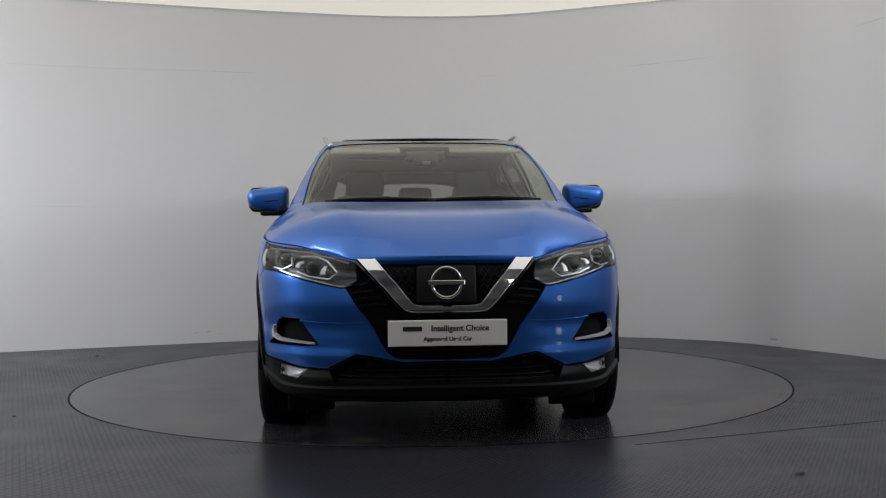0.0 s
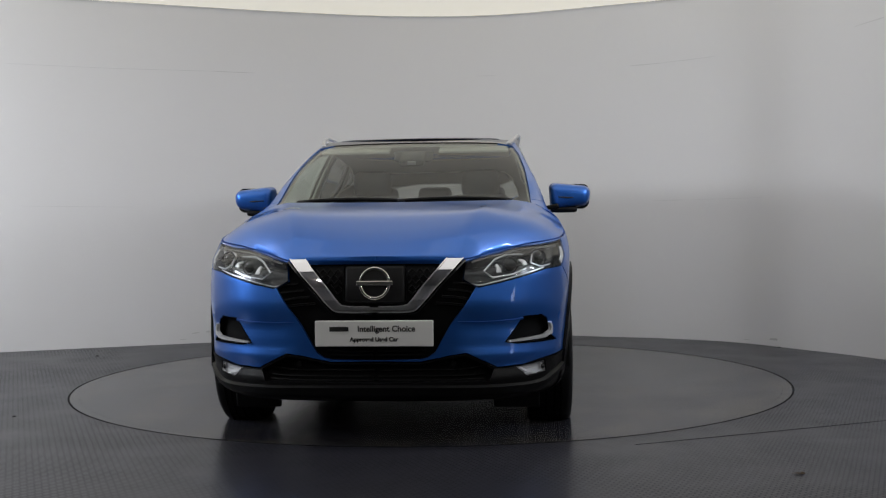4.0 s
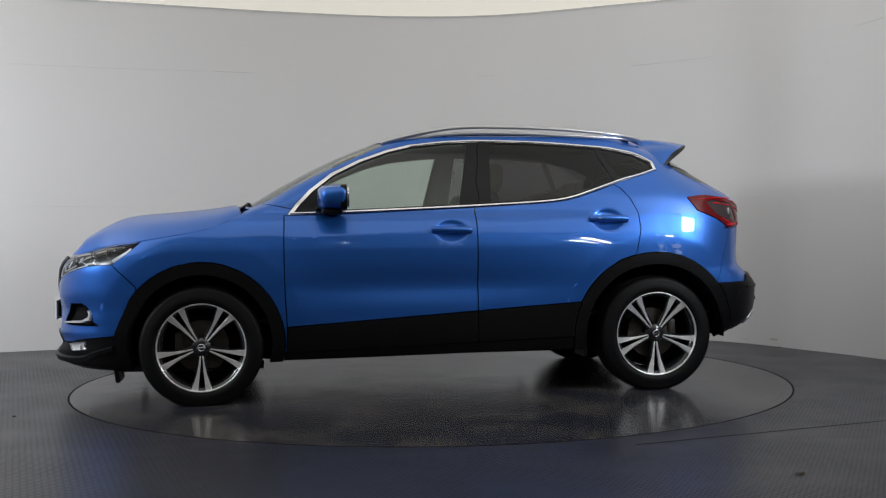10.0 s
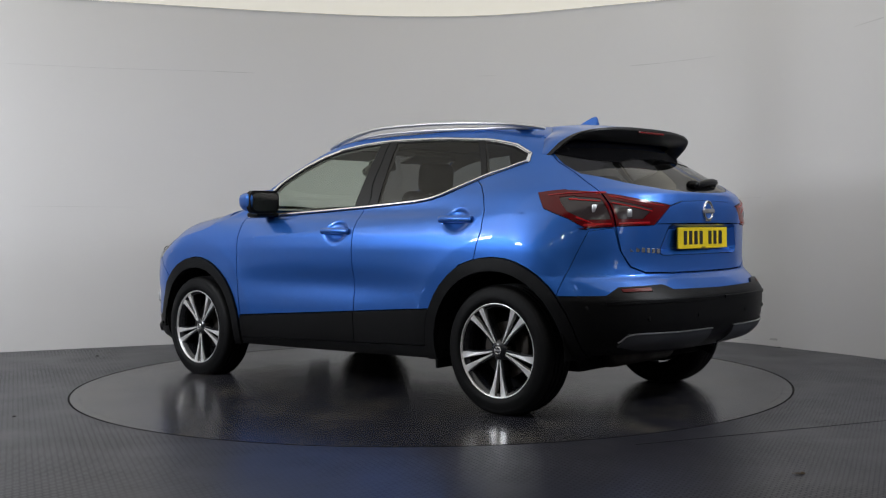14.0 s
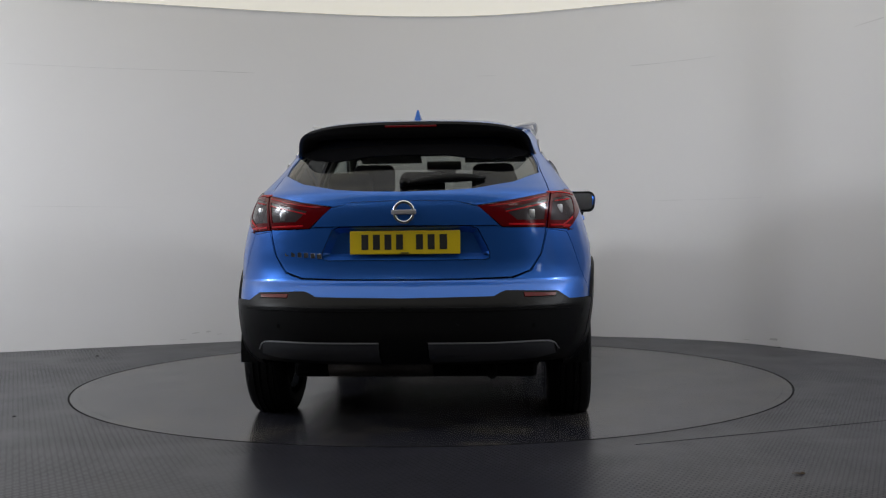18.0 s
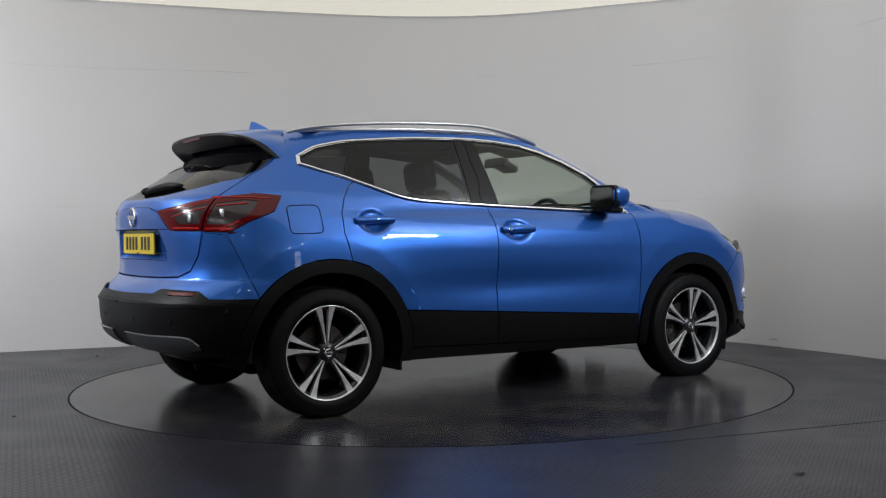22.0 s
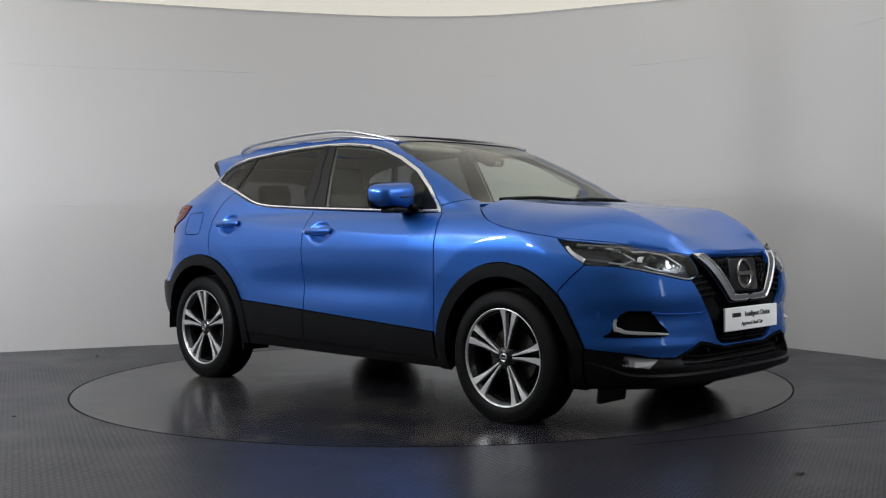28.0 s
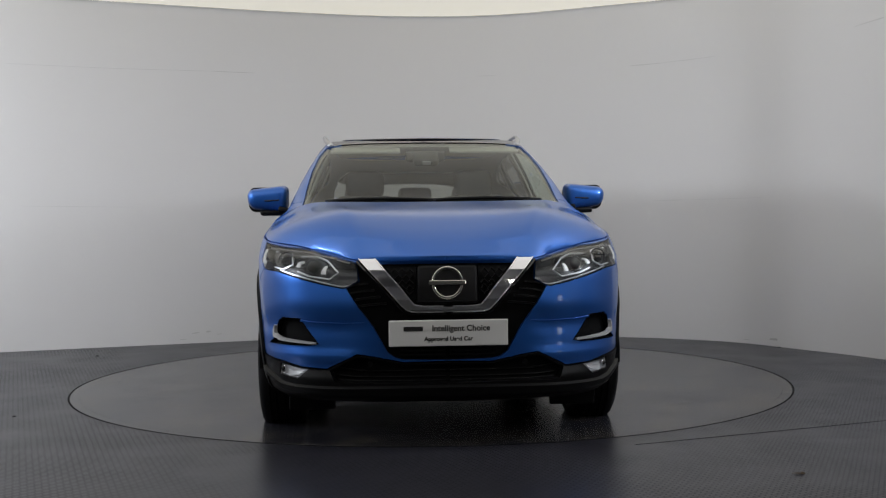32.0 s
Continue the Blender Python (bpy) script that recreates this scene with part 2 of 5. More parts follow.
def floor_material(name, centre_dirt, tread, rough, gloss):
    m = bpy.data.materials.new(name)
    m.use_nodes = True
    nt = m.node_tree
    b = nt.nodes["Principled BSDF"]
    tc = nt.nodes.new("ShaderNodeTexCoord")

    def noise_node(scale, detail, rough=0.6):
        n = nt.nodes.new("ShaderNodeTexNoise")
        n.inputs["Scale"].default_value, n.inputs["Detail"].default_value, n.inputs["Roughness"].default_value = scale, detail, rough
        nt.links.new(tc.outputs["Object"], n.inputs["Vector"])
        return n

    def ramp(src, stops):
        r = nt.nodes.new("ShaderNodeValToRGB")
        r.color_ramp.elements[0].position, r.color_ramp.elements[0].color = stops[0][0], (*stops[0][1], 1)
        r.color_ramp.elements[1].position, r.color_ramp.elements[1].color = stops[1][0], (*stops[1][1], 1)
        nt.links.new(src, r.inputs[0])
        return r

    base = ramp(noise_node(0.9, 5, 0.5).outputs["Fac"], [(0.25, (0.020, 0.0200, 0.027)), (0.75, (0.028, 0.0280, 0.036))])
    # wiped scuffs: soft patches, broken up by finer grain
    smear = ramp(noise_node(2.6, 4, 0.55).outputs["Fac"], [(0.47, (0, 0, 0)), (0.62, (centre_dirt,) * 3)])
    grain = ramp(noise_node(11, 2, 0.5).outputs["Fac"], [(0.32, (0.15,) * 3), (0.58, (1, 1, 1))])
    mul = nt.nodes.new("ShaderNodeMath")
    mul.operation = "MULTIPLY"
    nt.links.new(smear.outputs[0], mul.inputs[0])
    nt.links.new(grain.outputs[0], mul.inputs[1])
    mix = nt.nodes.new("ShaderNodeMix")
    mix.data_type = "RGBA"
    nt.links.new(mul.outputs[0], mix.inputs["Factor"])
    nt.links.new(base.outputs[0], mix.inputs["A"])
    mix.inputs["B"].default_value = (0.095, 0.085, 0.070, 1)
    dirty = mix.outputs["Result"]
    rr = ramp(noise_node(3.2, 3, 0.5).outputs["Fac"], [(0.2, (rough - .02,) * 3), (0.8, (rough + .03,) * 3)])
    nt.links.new(rr.outputs[0], b.inputs["Roughness"])
    b.inputs["Specular IOR Level"].default_value = gloss
    if not tread:
        nt.links.new(dirty, b.inputs["Base Color"])
        return m
    # tread bars lighter than their gaps: sheen and shade put into the colour
    mp = nt.nodes.new("ShaderNodeMapping")
    mp.inputs["Rotation"].default_value = (0, 0, radians(24))
    nt.links.new(tc.outputs["Object"], mp.inputs["Vector"])
    br = nt.nodes.new("ShaderNodeTexBrick")
    br.inputs["Scale"].default_value = 13.5
    br.inputs["Mortar Size"].default_value = 0.07
    br.inputs["Color1"].default_value, br.inputs["Color2"].default_value, br.inputs["Mortar"].default_value = (1.40, 1.40, 1.43, 1), (1.15, 1.15, 1.17, 1), (0.55, 0.55, 0.56, 1)
    br.inputs["Mortar Smooth"].default_value = 0.7
    nt.links.new(mp.outputs["Vector"], br.inputs["Vector"])
    bar_sheen = nt.nodes.new("ShaderNodeMix")
    bar_sheen.data_type, bar_sheen.blend_type = "RGBA", "MULTIPLY"
    fade = ramp(noise_node(0.8, 4, 0.6).outputs["Fac"], [(0.38, (0.12,) * 3), (0.62, (1, 1, 1))])
    nt.links.new(fade.outputs[0], bar_sheen.inputs["Factor"])
    nt.links.new(dirty, bar_sheen.inputs["A"])
    nt.links.new(br.outputs["Color"], bar_sheen.inputs["B"])
    nt.links.new(bar_sheen.outputs["Result"], b.inputs["Base Color"])
    # the gaps between the bars stay dull
    dull = nt.nodes.new("ShaderNodeMath")
    dull.operation = "MULTIPLY_ADD"
    dull.inputs[1].default_value = 0.20
    deep = nt.nodes.new("ShaderNodeMath")
    deep.operation = "MULTIPLY"
    nt.links.new(br.outputs["Fac"], deep.inputs[0])
    nt.links.new(fade.outputs[0], deep.inputs[1])
    nt.links.new(deep.outputs[0], dull.inputs[0])
    nt.links.new(rr.outputs[0], dull.inputs[2])
    nt.links.new(dull.outputs[0], b.inputs["Roughness"])
    return m


def floor_and_table():
    vs, fs, n = [], [], 128
    for i in range(n):
        a = 2 * math.pi * i / n
        c, s = math.cos(a), math.sin(a)
        k = 1 / max(abs(c), abs(s))
        vs += [((RING + 0.007) * c, (RING + 0.007) * s, 0), (4.6 * c, 4.6 * s, 0), (14 * k * c, 14 * k * s, 0), ((RING + 0.007) * c, (RING + 0.007) * s, -0.16)]
    for i in range(n):
        a, b = i * 4, ((i + 1) % n) * 4
        fs += [(a, a + 1, b + 1, b), (a + 1, a + 2, b + 2, b + 1), (a + 3, a, b, b + 3)]
    tagged(mesh_object("floor", vs, fs, floor_material("studio_floor", 0.0, True, .30, .31), smooth=False),
           "dark grey semi-gloss studio floor, lightly scuffed", "floor", kind="structure")
    ob = tagged(new("turntable"), "round dark grey turntable set flush in the floor", "turntable")
    top = floor_material("turntable_top", 0.70, False, .20, .27)

    def ring(name, profile, label, mat=top):
        vs, fs = revolve(profile, 160)
        bm = bmesh.new()
        bv = [bm.verts.new((x, -z, y)) for x, y, z in vs]
        for f in fs:
            bm.faces.new([bv[k] for k in f])
        bmesh.ops.remove_doubles(bm, verts=bm.verts, dist=1e-5)
        part(name, bm, mat, ob, label)
    ring("edge_ring", [(RING - .060, -.02), (RING - .060, -.001), (RING - .059, 0.0), (RING - .004, 0.0), (RING - .004, -.02)], "dark edge ring of the turntable")
    ring("top_plate", [(0.0, 0.0), (RING * .5, 0.0), (RING - 0.0603, 0.0), (RING - .0602, -0.001), (RING - .0602, -.03), (RING - .004, -0.05), (0.0, -0.05)], "scuffed dark top plate")
    # flat dark strip over the gap, with the gap's shade in its colour
    ring("gap_strip", [(RING - .0045, -.004), (RING - .0045, .0010), (RING + .0072, .0010), (RING + .0072, -.004)], "thin dark strip standing in for the gap round the turntable", DARK)
    bm = bmesh.new()
    bmesh.ops.create_circle(bm, cap_ends=True, radius=RING + 0.2, segments=64, matrix=pose(0, 0, -0.158))
    tagged(part("turntable_pit", bm, DARK), "dark pit under the turntable", "pit", kind="structure")
    return ob


def studio_lights():
    # daylight window beside the camera: frame and two panes
    w = tagged(new("window_1"), "white framed side window with bright daylight panes", "window", kind="structure")
    w.matrix_basis = pose(4.55, -5.55, 1.30, 0, 0, -90)
    bm = bmesh.new()
    for sx, sz, px, pz in ((.68, .06, 0, .51), (.68, .06, 0, -.51), (.06, .96, .31, 0), (.06, .96, -.31, 0), (.56, .10, 0, -.04)):
        add_box(bm, (sx, .08, sz), pose(px, 0, pz), .006, 1)
    part("window_frame", bm, DARKWALL, w)
    for pz, h in ((.245, .47), (-.285, .39)):
        bm = bmesh.new()
        add_box(bm, (.56, .02, h), pose(0, 0, pz))
        part("pane", bm, DAYLIGHT, w, "bright daylight pane")
    # added softboxes on stands, out of view, that brighten the side walls
    box = None
    for x, y, z in ((-5.0, -1.9, 2.50), (-5.8, -2.9, 2.35), (3.62, -2.7, 2.50)):
        m = look((x, y, z), ((-3.3 if x < 0 else 3.25), 1.7, (2.1 if x < 0 else 1.3)))
        if box is None:
            e = new("softbox")
            bm = bmesh.new()
            prism(bm, [(-.36, -.20), (.36, -.20), (.36, .20), (-.36, .20)], 0, .02, pose(0, 0, 0, 90))
            for sx, sz, px, pz in ((.76, .02, 0, .21), (.76, .02, 0, -.21), (.02, .42, .37, 0), (.02, .42, -.37, 0)):
                add_box(bm, (sx, sz, .16), pose(px, pz, .06), .004, 1)
            add_box(bm, (.72, .40, .02), pose(0, 0, .13), .004, 1)
            part("hood", bm, GLOSS, e)
            bm = bmesh.new()
            bmesh.ops.create_grid(bm, x_segments=1, y_segments=1, size=.5, matrix=pose(0, 0, -.004, 180) @ Matrix.Diagonal((.72, .40, 1, 1)))
            d = part("diffuser", bm, WALL_FILL, e, "added glowing diffuser that brightens the side walls")
            if d.data.polygons[0].normal.z > 0:
                d.data.flip_normals()
            e.matrix_basis = m
            box = tagged(e, "added black rectangular softbox out of view, brightening the side walls", "softbox", "studio softboxes")
        else:
            copy_thing(box, m)
        p = m @ Vector((0, 0, .16))
        st = new("fill_light_stand")
        tagged(st, "added slim black three-legged stand of an unseen softbox", "light stand", "lamp stands")
        st.matrix_basis = pose(p.x, p.y, 0)
        mesh_object("pole", *tube([(0, 0, .25), (0, 0, p.z)], .014, 10), SATIN_BLACK, st)
        for k in range(3):
            a = 2.1 * k + .4
            mesh_object("leg", *tube([(0, 0, .55), (.45 * math.cos(a), .45 * math.sin(a), .012)], .010, 8), SATIN_BLACK, st)
    # small spotlights on the dark ceiling behind the camera
    first = None
    # the last two are added to brighten the car's right-facing surfaces
    for x, y, z in ((-3.2, -5.6, 2.55), (-2.2, -6.2, 2.5), (-1.2, -6.6, 2.55), (-4.4, -5.4, 2.3), (1.0, -7.9, 2.6), (2.2, -7.0, 2.5), (3.2, -6.0, 2.55), (3.9, -4.6, 2.55), (3.0, -5.2, 2.6)):
        m = look((x, y, z), (0, 0, .7))
        if first is None:
            e = new("spotlight")
            vs, fs = revolve([(0.0, .16), (.05, .16), (.07, .10), (.075, 0.0), (.068, 0.0), (.064, .02)], 20)
            mesh_object("housing", [(x0, z0, y0) for x0, y0, z0 in vs], fs, GLOSS, e)
            bm = bmesh.new()
            bmesh.ops.create_circle(bm, cap_ends=True, radius=.062, segments=20, matrix=pose(0, 0, .018, 180))
            part("lens", bm, LAMP, e, "glowing lamp lens")
            mesh_object("stem", *tube([(0, .04, .10), (0, .40, .16)], .012, 8), GLOSS, e)
            e.matrix_basis = m
            first = tagged(e, "small black ceiling spotlight, switched on", "spotlight", "studio spotlights")
        else:
            copy_thing(first, m)

from mathutils.geometry import delaunay_2d_cdt


# ---- body surface: x ahead, y to the left, z up, origin on the floor midway between the axles ----
def curve(xs, ys):
    """Monotone smooth curve through a table."""
    xs, ys = np.array(xs, float), np.array(ys, float)
    h, d = np.diff(xs), np.diff(ys) / np.diff(xs)
    m = np.zeros(len(xs))
    m[0], m[-1] = d[0], d[-1]
    for i in range(1, len(xs) - 1):
        if d[i - 1] * d[i] > 0:
            a, b = 2 * h[i] + h[i - 1], h[i] + 2 * h[i - 1]
            m[i] = (a + b) / (a / d[i - 1] + b / d[i])

    def at(x):
        x = np.clip(np.asarray(x, float), xs[0], xs[-1])
        i = np.clip(np.searchsorted(xs, x) - 1, 0, len(xs) - 2)
        t = (x - xs[i]) / h[i]
        return ((1 + 2 * t) * (1 - t) ** 2 * ys[i] + t * (1 - t) ** 2 * h[i] * m[i]
                + t * t * (3 - 2 * t) * ys[i + 1] + t * t * (t - 1) * h[i] * m[i + 1])
    return at


NOSE = curve([.20, .24, .30, .36, .50, .62, .75, .83, .875, .925, 1.0, 1.08, 1.13, 1.25, 1.366, 1.462, 1.50, 1.53],
             [2.08, 2.185, 2.195, 2.172, 2.178, 2.184, 2.168, 2.12, 1.99, 1.865, 1.55, 1.24, 1.085, .868, .648, .432, .325, .20])
NOSE_S = curve([.20, .925, 1.0, 1.08, 1.13, 1.25, 1.366, 1.462, 1.50, 1.53], [1.4, 1.4, 1.2, .95, .78, .58, .36, .15, .05, -.05])
NOSE_N = curve([.20, .36, .85, 1.05, 1.13, 1.53], [3.0, 3.1, 3.1, 3.0, 3.1, 3.0])
TAIL = curve([.20, .27, .30, .343, .39, .434, .50, .60, .64, .70, .735, .80, .88, .97, 1.08, 1.14, 1.19, 1.25, 1.343, 1.42, 1.50, 1.53],
             [-1.70, -1.79, -1.87, -2.01, -2.10, -2.135, -2.15, -2.152, -2.13, -2.082, -2.046, -2.042, -2.048, -2.058, -2.066, -2.052, -1.98, -1.89, -1.74, -1.62, -1.46, -1.38])
TAIL_S = curve([.20, 1.0, 1.15, 1.30, 1.42, 1.53], [-1.4, -1.4, -1.35, -1.2, -1.1, -.95])
TAIL_N = curve([.20, .60, .80, 1.10, 1.53], [2.8, 3.1, 2.85, 2.85, 2.6])
WIDE = curve([.20, .24, .30, .36, .50, .62, .75, .85, .93, .98, 1.03, 1.08, 1.16, 1.24, 1.32, 1.40, 1.47, 1.53],
             [.80, .845, .868, .878, .885, .889, .894, .894, .884, .868, .843, .797, .7712, .7418, .7089, .6723, .6374, .605])
WIDE_R = curve([.20, .24, .30, .36, .50, .65, .75, .85, .93, 1.0, 1.08, 1.15, 1.25, 1.35, 1.47, 1.50, 1.53],
               [.80, .845, .868, .878, .893, .903, .906, .901, .889, .872, .847, .818, .752, .69, .63, .61, .585])
ALONG = curve([-1.6, -1.3, -.6, .3, .86, 1.4], [.985, .995, 1.0, 1.0, .995, .985])


def width(x, z):
    t = np.clip((-.5 - x) / .9, 0, 1)
    t = t * t * (3 - 2 * t)
    w = (WIDE(z) * (1 - t) + WIDE_R(z) * t) * ALONG(x)
    # hollow above the sill, along both doors
    k = np.exp(-((z - .655) / .085) ** 2) * np.clip(1 - ((x - .0) / .95) ** 2, 0, 1)
    w = w - (.020 - .009 * np.clip((-.2 - x) / .6, 0, 1)) * k
    for cx, cz in ((-.098, .962), (-1.045, 1.016)):
        w = w - .021 * np.exp(-(((x - cx) / .086) ** 2 + ((z - cz) / .056) ** 2) ** 3)
    # shoulder crease that rises to the tail: crisp above, a long shade below
    zs = .925 + .055 * np.clip(.85 - x, 0, 2.4)
    d = np.sqrt((z - zs) ** 2 + .009 ** 2)
    w = w + (.0090 - .0045 * np.clip((-.1 - x) / .6, 0, 1)) * np.exp(-d / np.where(z > zs, .035, .18)) * np.clip((.95 - x) / .30, 0, 1) * np.clip((x + 1.70) / .5, 0, 1)
    return w


def skin(u, z):
    """The body's skin: u 0..1 round the nose, 1..2 along the flank, 2..3 round the tail."""
    u, z = np.broadcast_arrays(np.asarray(u, float), np.asarray(z, float))
    a, b = NOSE_S(z), TAIL_S(z)
    f = np.clip(u, 0, 1) * math.pi / 2
    n = 2 / NOSE_N(z)
    xf = a + (NOSE(z) - a) * np.clip(np.cos(f), 0, 1) ** n
    yf = width(a, z) * np.clip(np.sin(f), 0, 1) ** n
    # blades and hollows of the front bumper
    k = np.clip((yf - .30) / .16, 0, 1)
    k = k * k * (3 - 2 * k) * np.clip((1 - u) / .25, 0, 1)
    xf = xf + k * (.005 * np.exp(-((z - .635) / .050) ** 2) - .010 * np.exp(-((z - .540) / .045) ** 2) + .014 * np.exp(-((z - .405) / .034) ** 2))
    s = np.clip(u - 1, 0, 1)
    xm = a + (b - a) * s
    ym = width(xm, z)
    r = np.clip(3 - u, 0, 1) * math.pi / 2
    n = 2 / TAIL_N(z)
    xr = b + (TAIL(z) - b) * np.clip(np.cos(r), 0, 1) ** n
    yr = width(b, z) * np.clip(np.sin(r), 0, 1) ** n
    x = np.where(u < 1, xf, np.where(u < 2, xm, xr))
    y = np.where(u < 1, yf, np.where(u < 2, ym, yr))
    # flares round the wheel arches, with a soft ridge
    for cx, k in ((1.323, .010), (-1.333, .009)):
        d = np.hypot(x - cx, z - .338) - .585
        y = y + k * np.exp(-np.clip(np.sqrt(d * d + .014 ** 2) / np.where(d > 0, .080, .30), 0, 9)) * np.clip((y - .62) / .2, 0, 1) * np.clip((z - .30) / .2, 0, 1)
    return np.stack([x, y, z], -1)


def u_of(kind, k, z):
    """The u of a place on the skin: kind s gives x on the flank, f and r give y on the nose and the tail."""
    if kind == "s":
        a, b = float(NOSE_S(z)), float(TAIL_S(z))
        if k > a:
            c = min(1, (k - a) / (float(NOSE(z)) - a))
            return math.acos(c ** (float(NOSE_N(z)) / 2)) / (math.pi / 2)
        if k < b:
            c = min(1, (k - b) / (float(TAIL(z)) - b))
            return 3 - math.acos(c ** (float(TAIL_N(z)) / 2)) / (math.pi / 2)
        return 1 + (a - k) / (a - b)
    if kind == "f":
        c = min(1, max(0, k) / float(width(float(NOSE_S(z)), z)))
        return math.asin(c ** (float(NOSE_N(z)) / 2)) / (math.pi / 2)
    c = min(1, max(0, k) / float(width(float(TAIL_S(z)), z)))
    return 3 - math.asin(c ** (float(TAIL_N(z)) / 2)) / (math.pi / 2)


# ---- outlines of the panels: s gives x on the flank, f and r give y on the nose and the tail, each with z ----
def trace(text, fine=False):
    words = [(w[0], *map(float, w[1:].split(","))) for w in text.split()]
    # the rear quarter lies a little further back than its table
    words = [(k, x - .022 * min(1, max(0, (-1.12 - x) / .25)) if k == "s" else x, z) for k, x, z in words]
    if not fine:
        return [(u_of(*w), w[2]) for w in words]
    out = []
    for a, b in zip(words, words[1:] + words[:1]):
        n = max(1, int(math.hypot(b[1] - a[1], b[2] - a[2]) / .015)) if a[0] == b[0] else 1
        for i in range(n):
            k, z = a[1] + (b[1] - a[1]) * i / n, a[2] + (b[2] - a[2]) * i / n
            out.append((u_of(a[0], k, z), z))
    return out


def arc(cx, cz, r, a0, a1, n):
    pts = []
    for i in range(n + 1):
        a = radians(a0 + (a1 - a0) * i / n)
        pts.append("s%.4f,%.4f" % (cx + r * math.cos(a), cz + r * math.sin(a)))
    return " ".join(pts)


BELT = "s.838,1.061 s.597,1.066 s.269,1.080 s-.066,1.094 s-.25,1.102 s-.582,1.120 s-.70,1.1275 s-.794,1.1385 s-.88,1.158 s-.973,1.187 s-1.153,1.247 s-1.305,1.293 s-1.388,1.322"
TOPL = "s-1.376,1.372 s-1.280,1.426 s-1.165,1.455 s-1.07,1.470 s-.798,1.492 s-.619,1.502 s-.33,1.509 s-.095,1.500 s.111,1.477 s.246,1.445 s.415,1.385 s.581,1.305 s.714,1.203 s.797,1.115"
BELT_IN = "s.800,1.075 s.597,1.079 s.269,1.092 s-.066,1.106 s-.25,1.114 s-.582,1.131 s-.70,1.139 s-.79,1.150 s-.875,1.169 s-.965,1.199 s-1.143,1.260 s-1.295,1.304 s-1.364,1.328"
TOPL_IN = "s-1.358,1.367 s-1.268,1.414 s-1.160,1.440 s-1.07,1.455 s-.798,1.477 s-.619,1.487 s-.33,1.494 s-.095,1.485 s.104,1.463 s.237,1.432 s.401,1.373 s.564,1.294 s.690,1.198 s.768,1.118"
HOOD = "f0,.834 f.16,.834 f.30,.834 f.392,.835 f.45,.845 f.513,.862 f.675,.898 s1.66,.922 s1.45,.955 s1.30,.984 s1.20,1.018 s1.10,1.070"
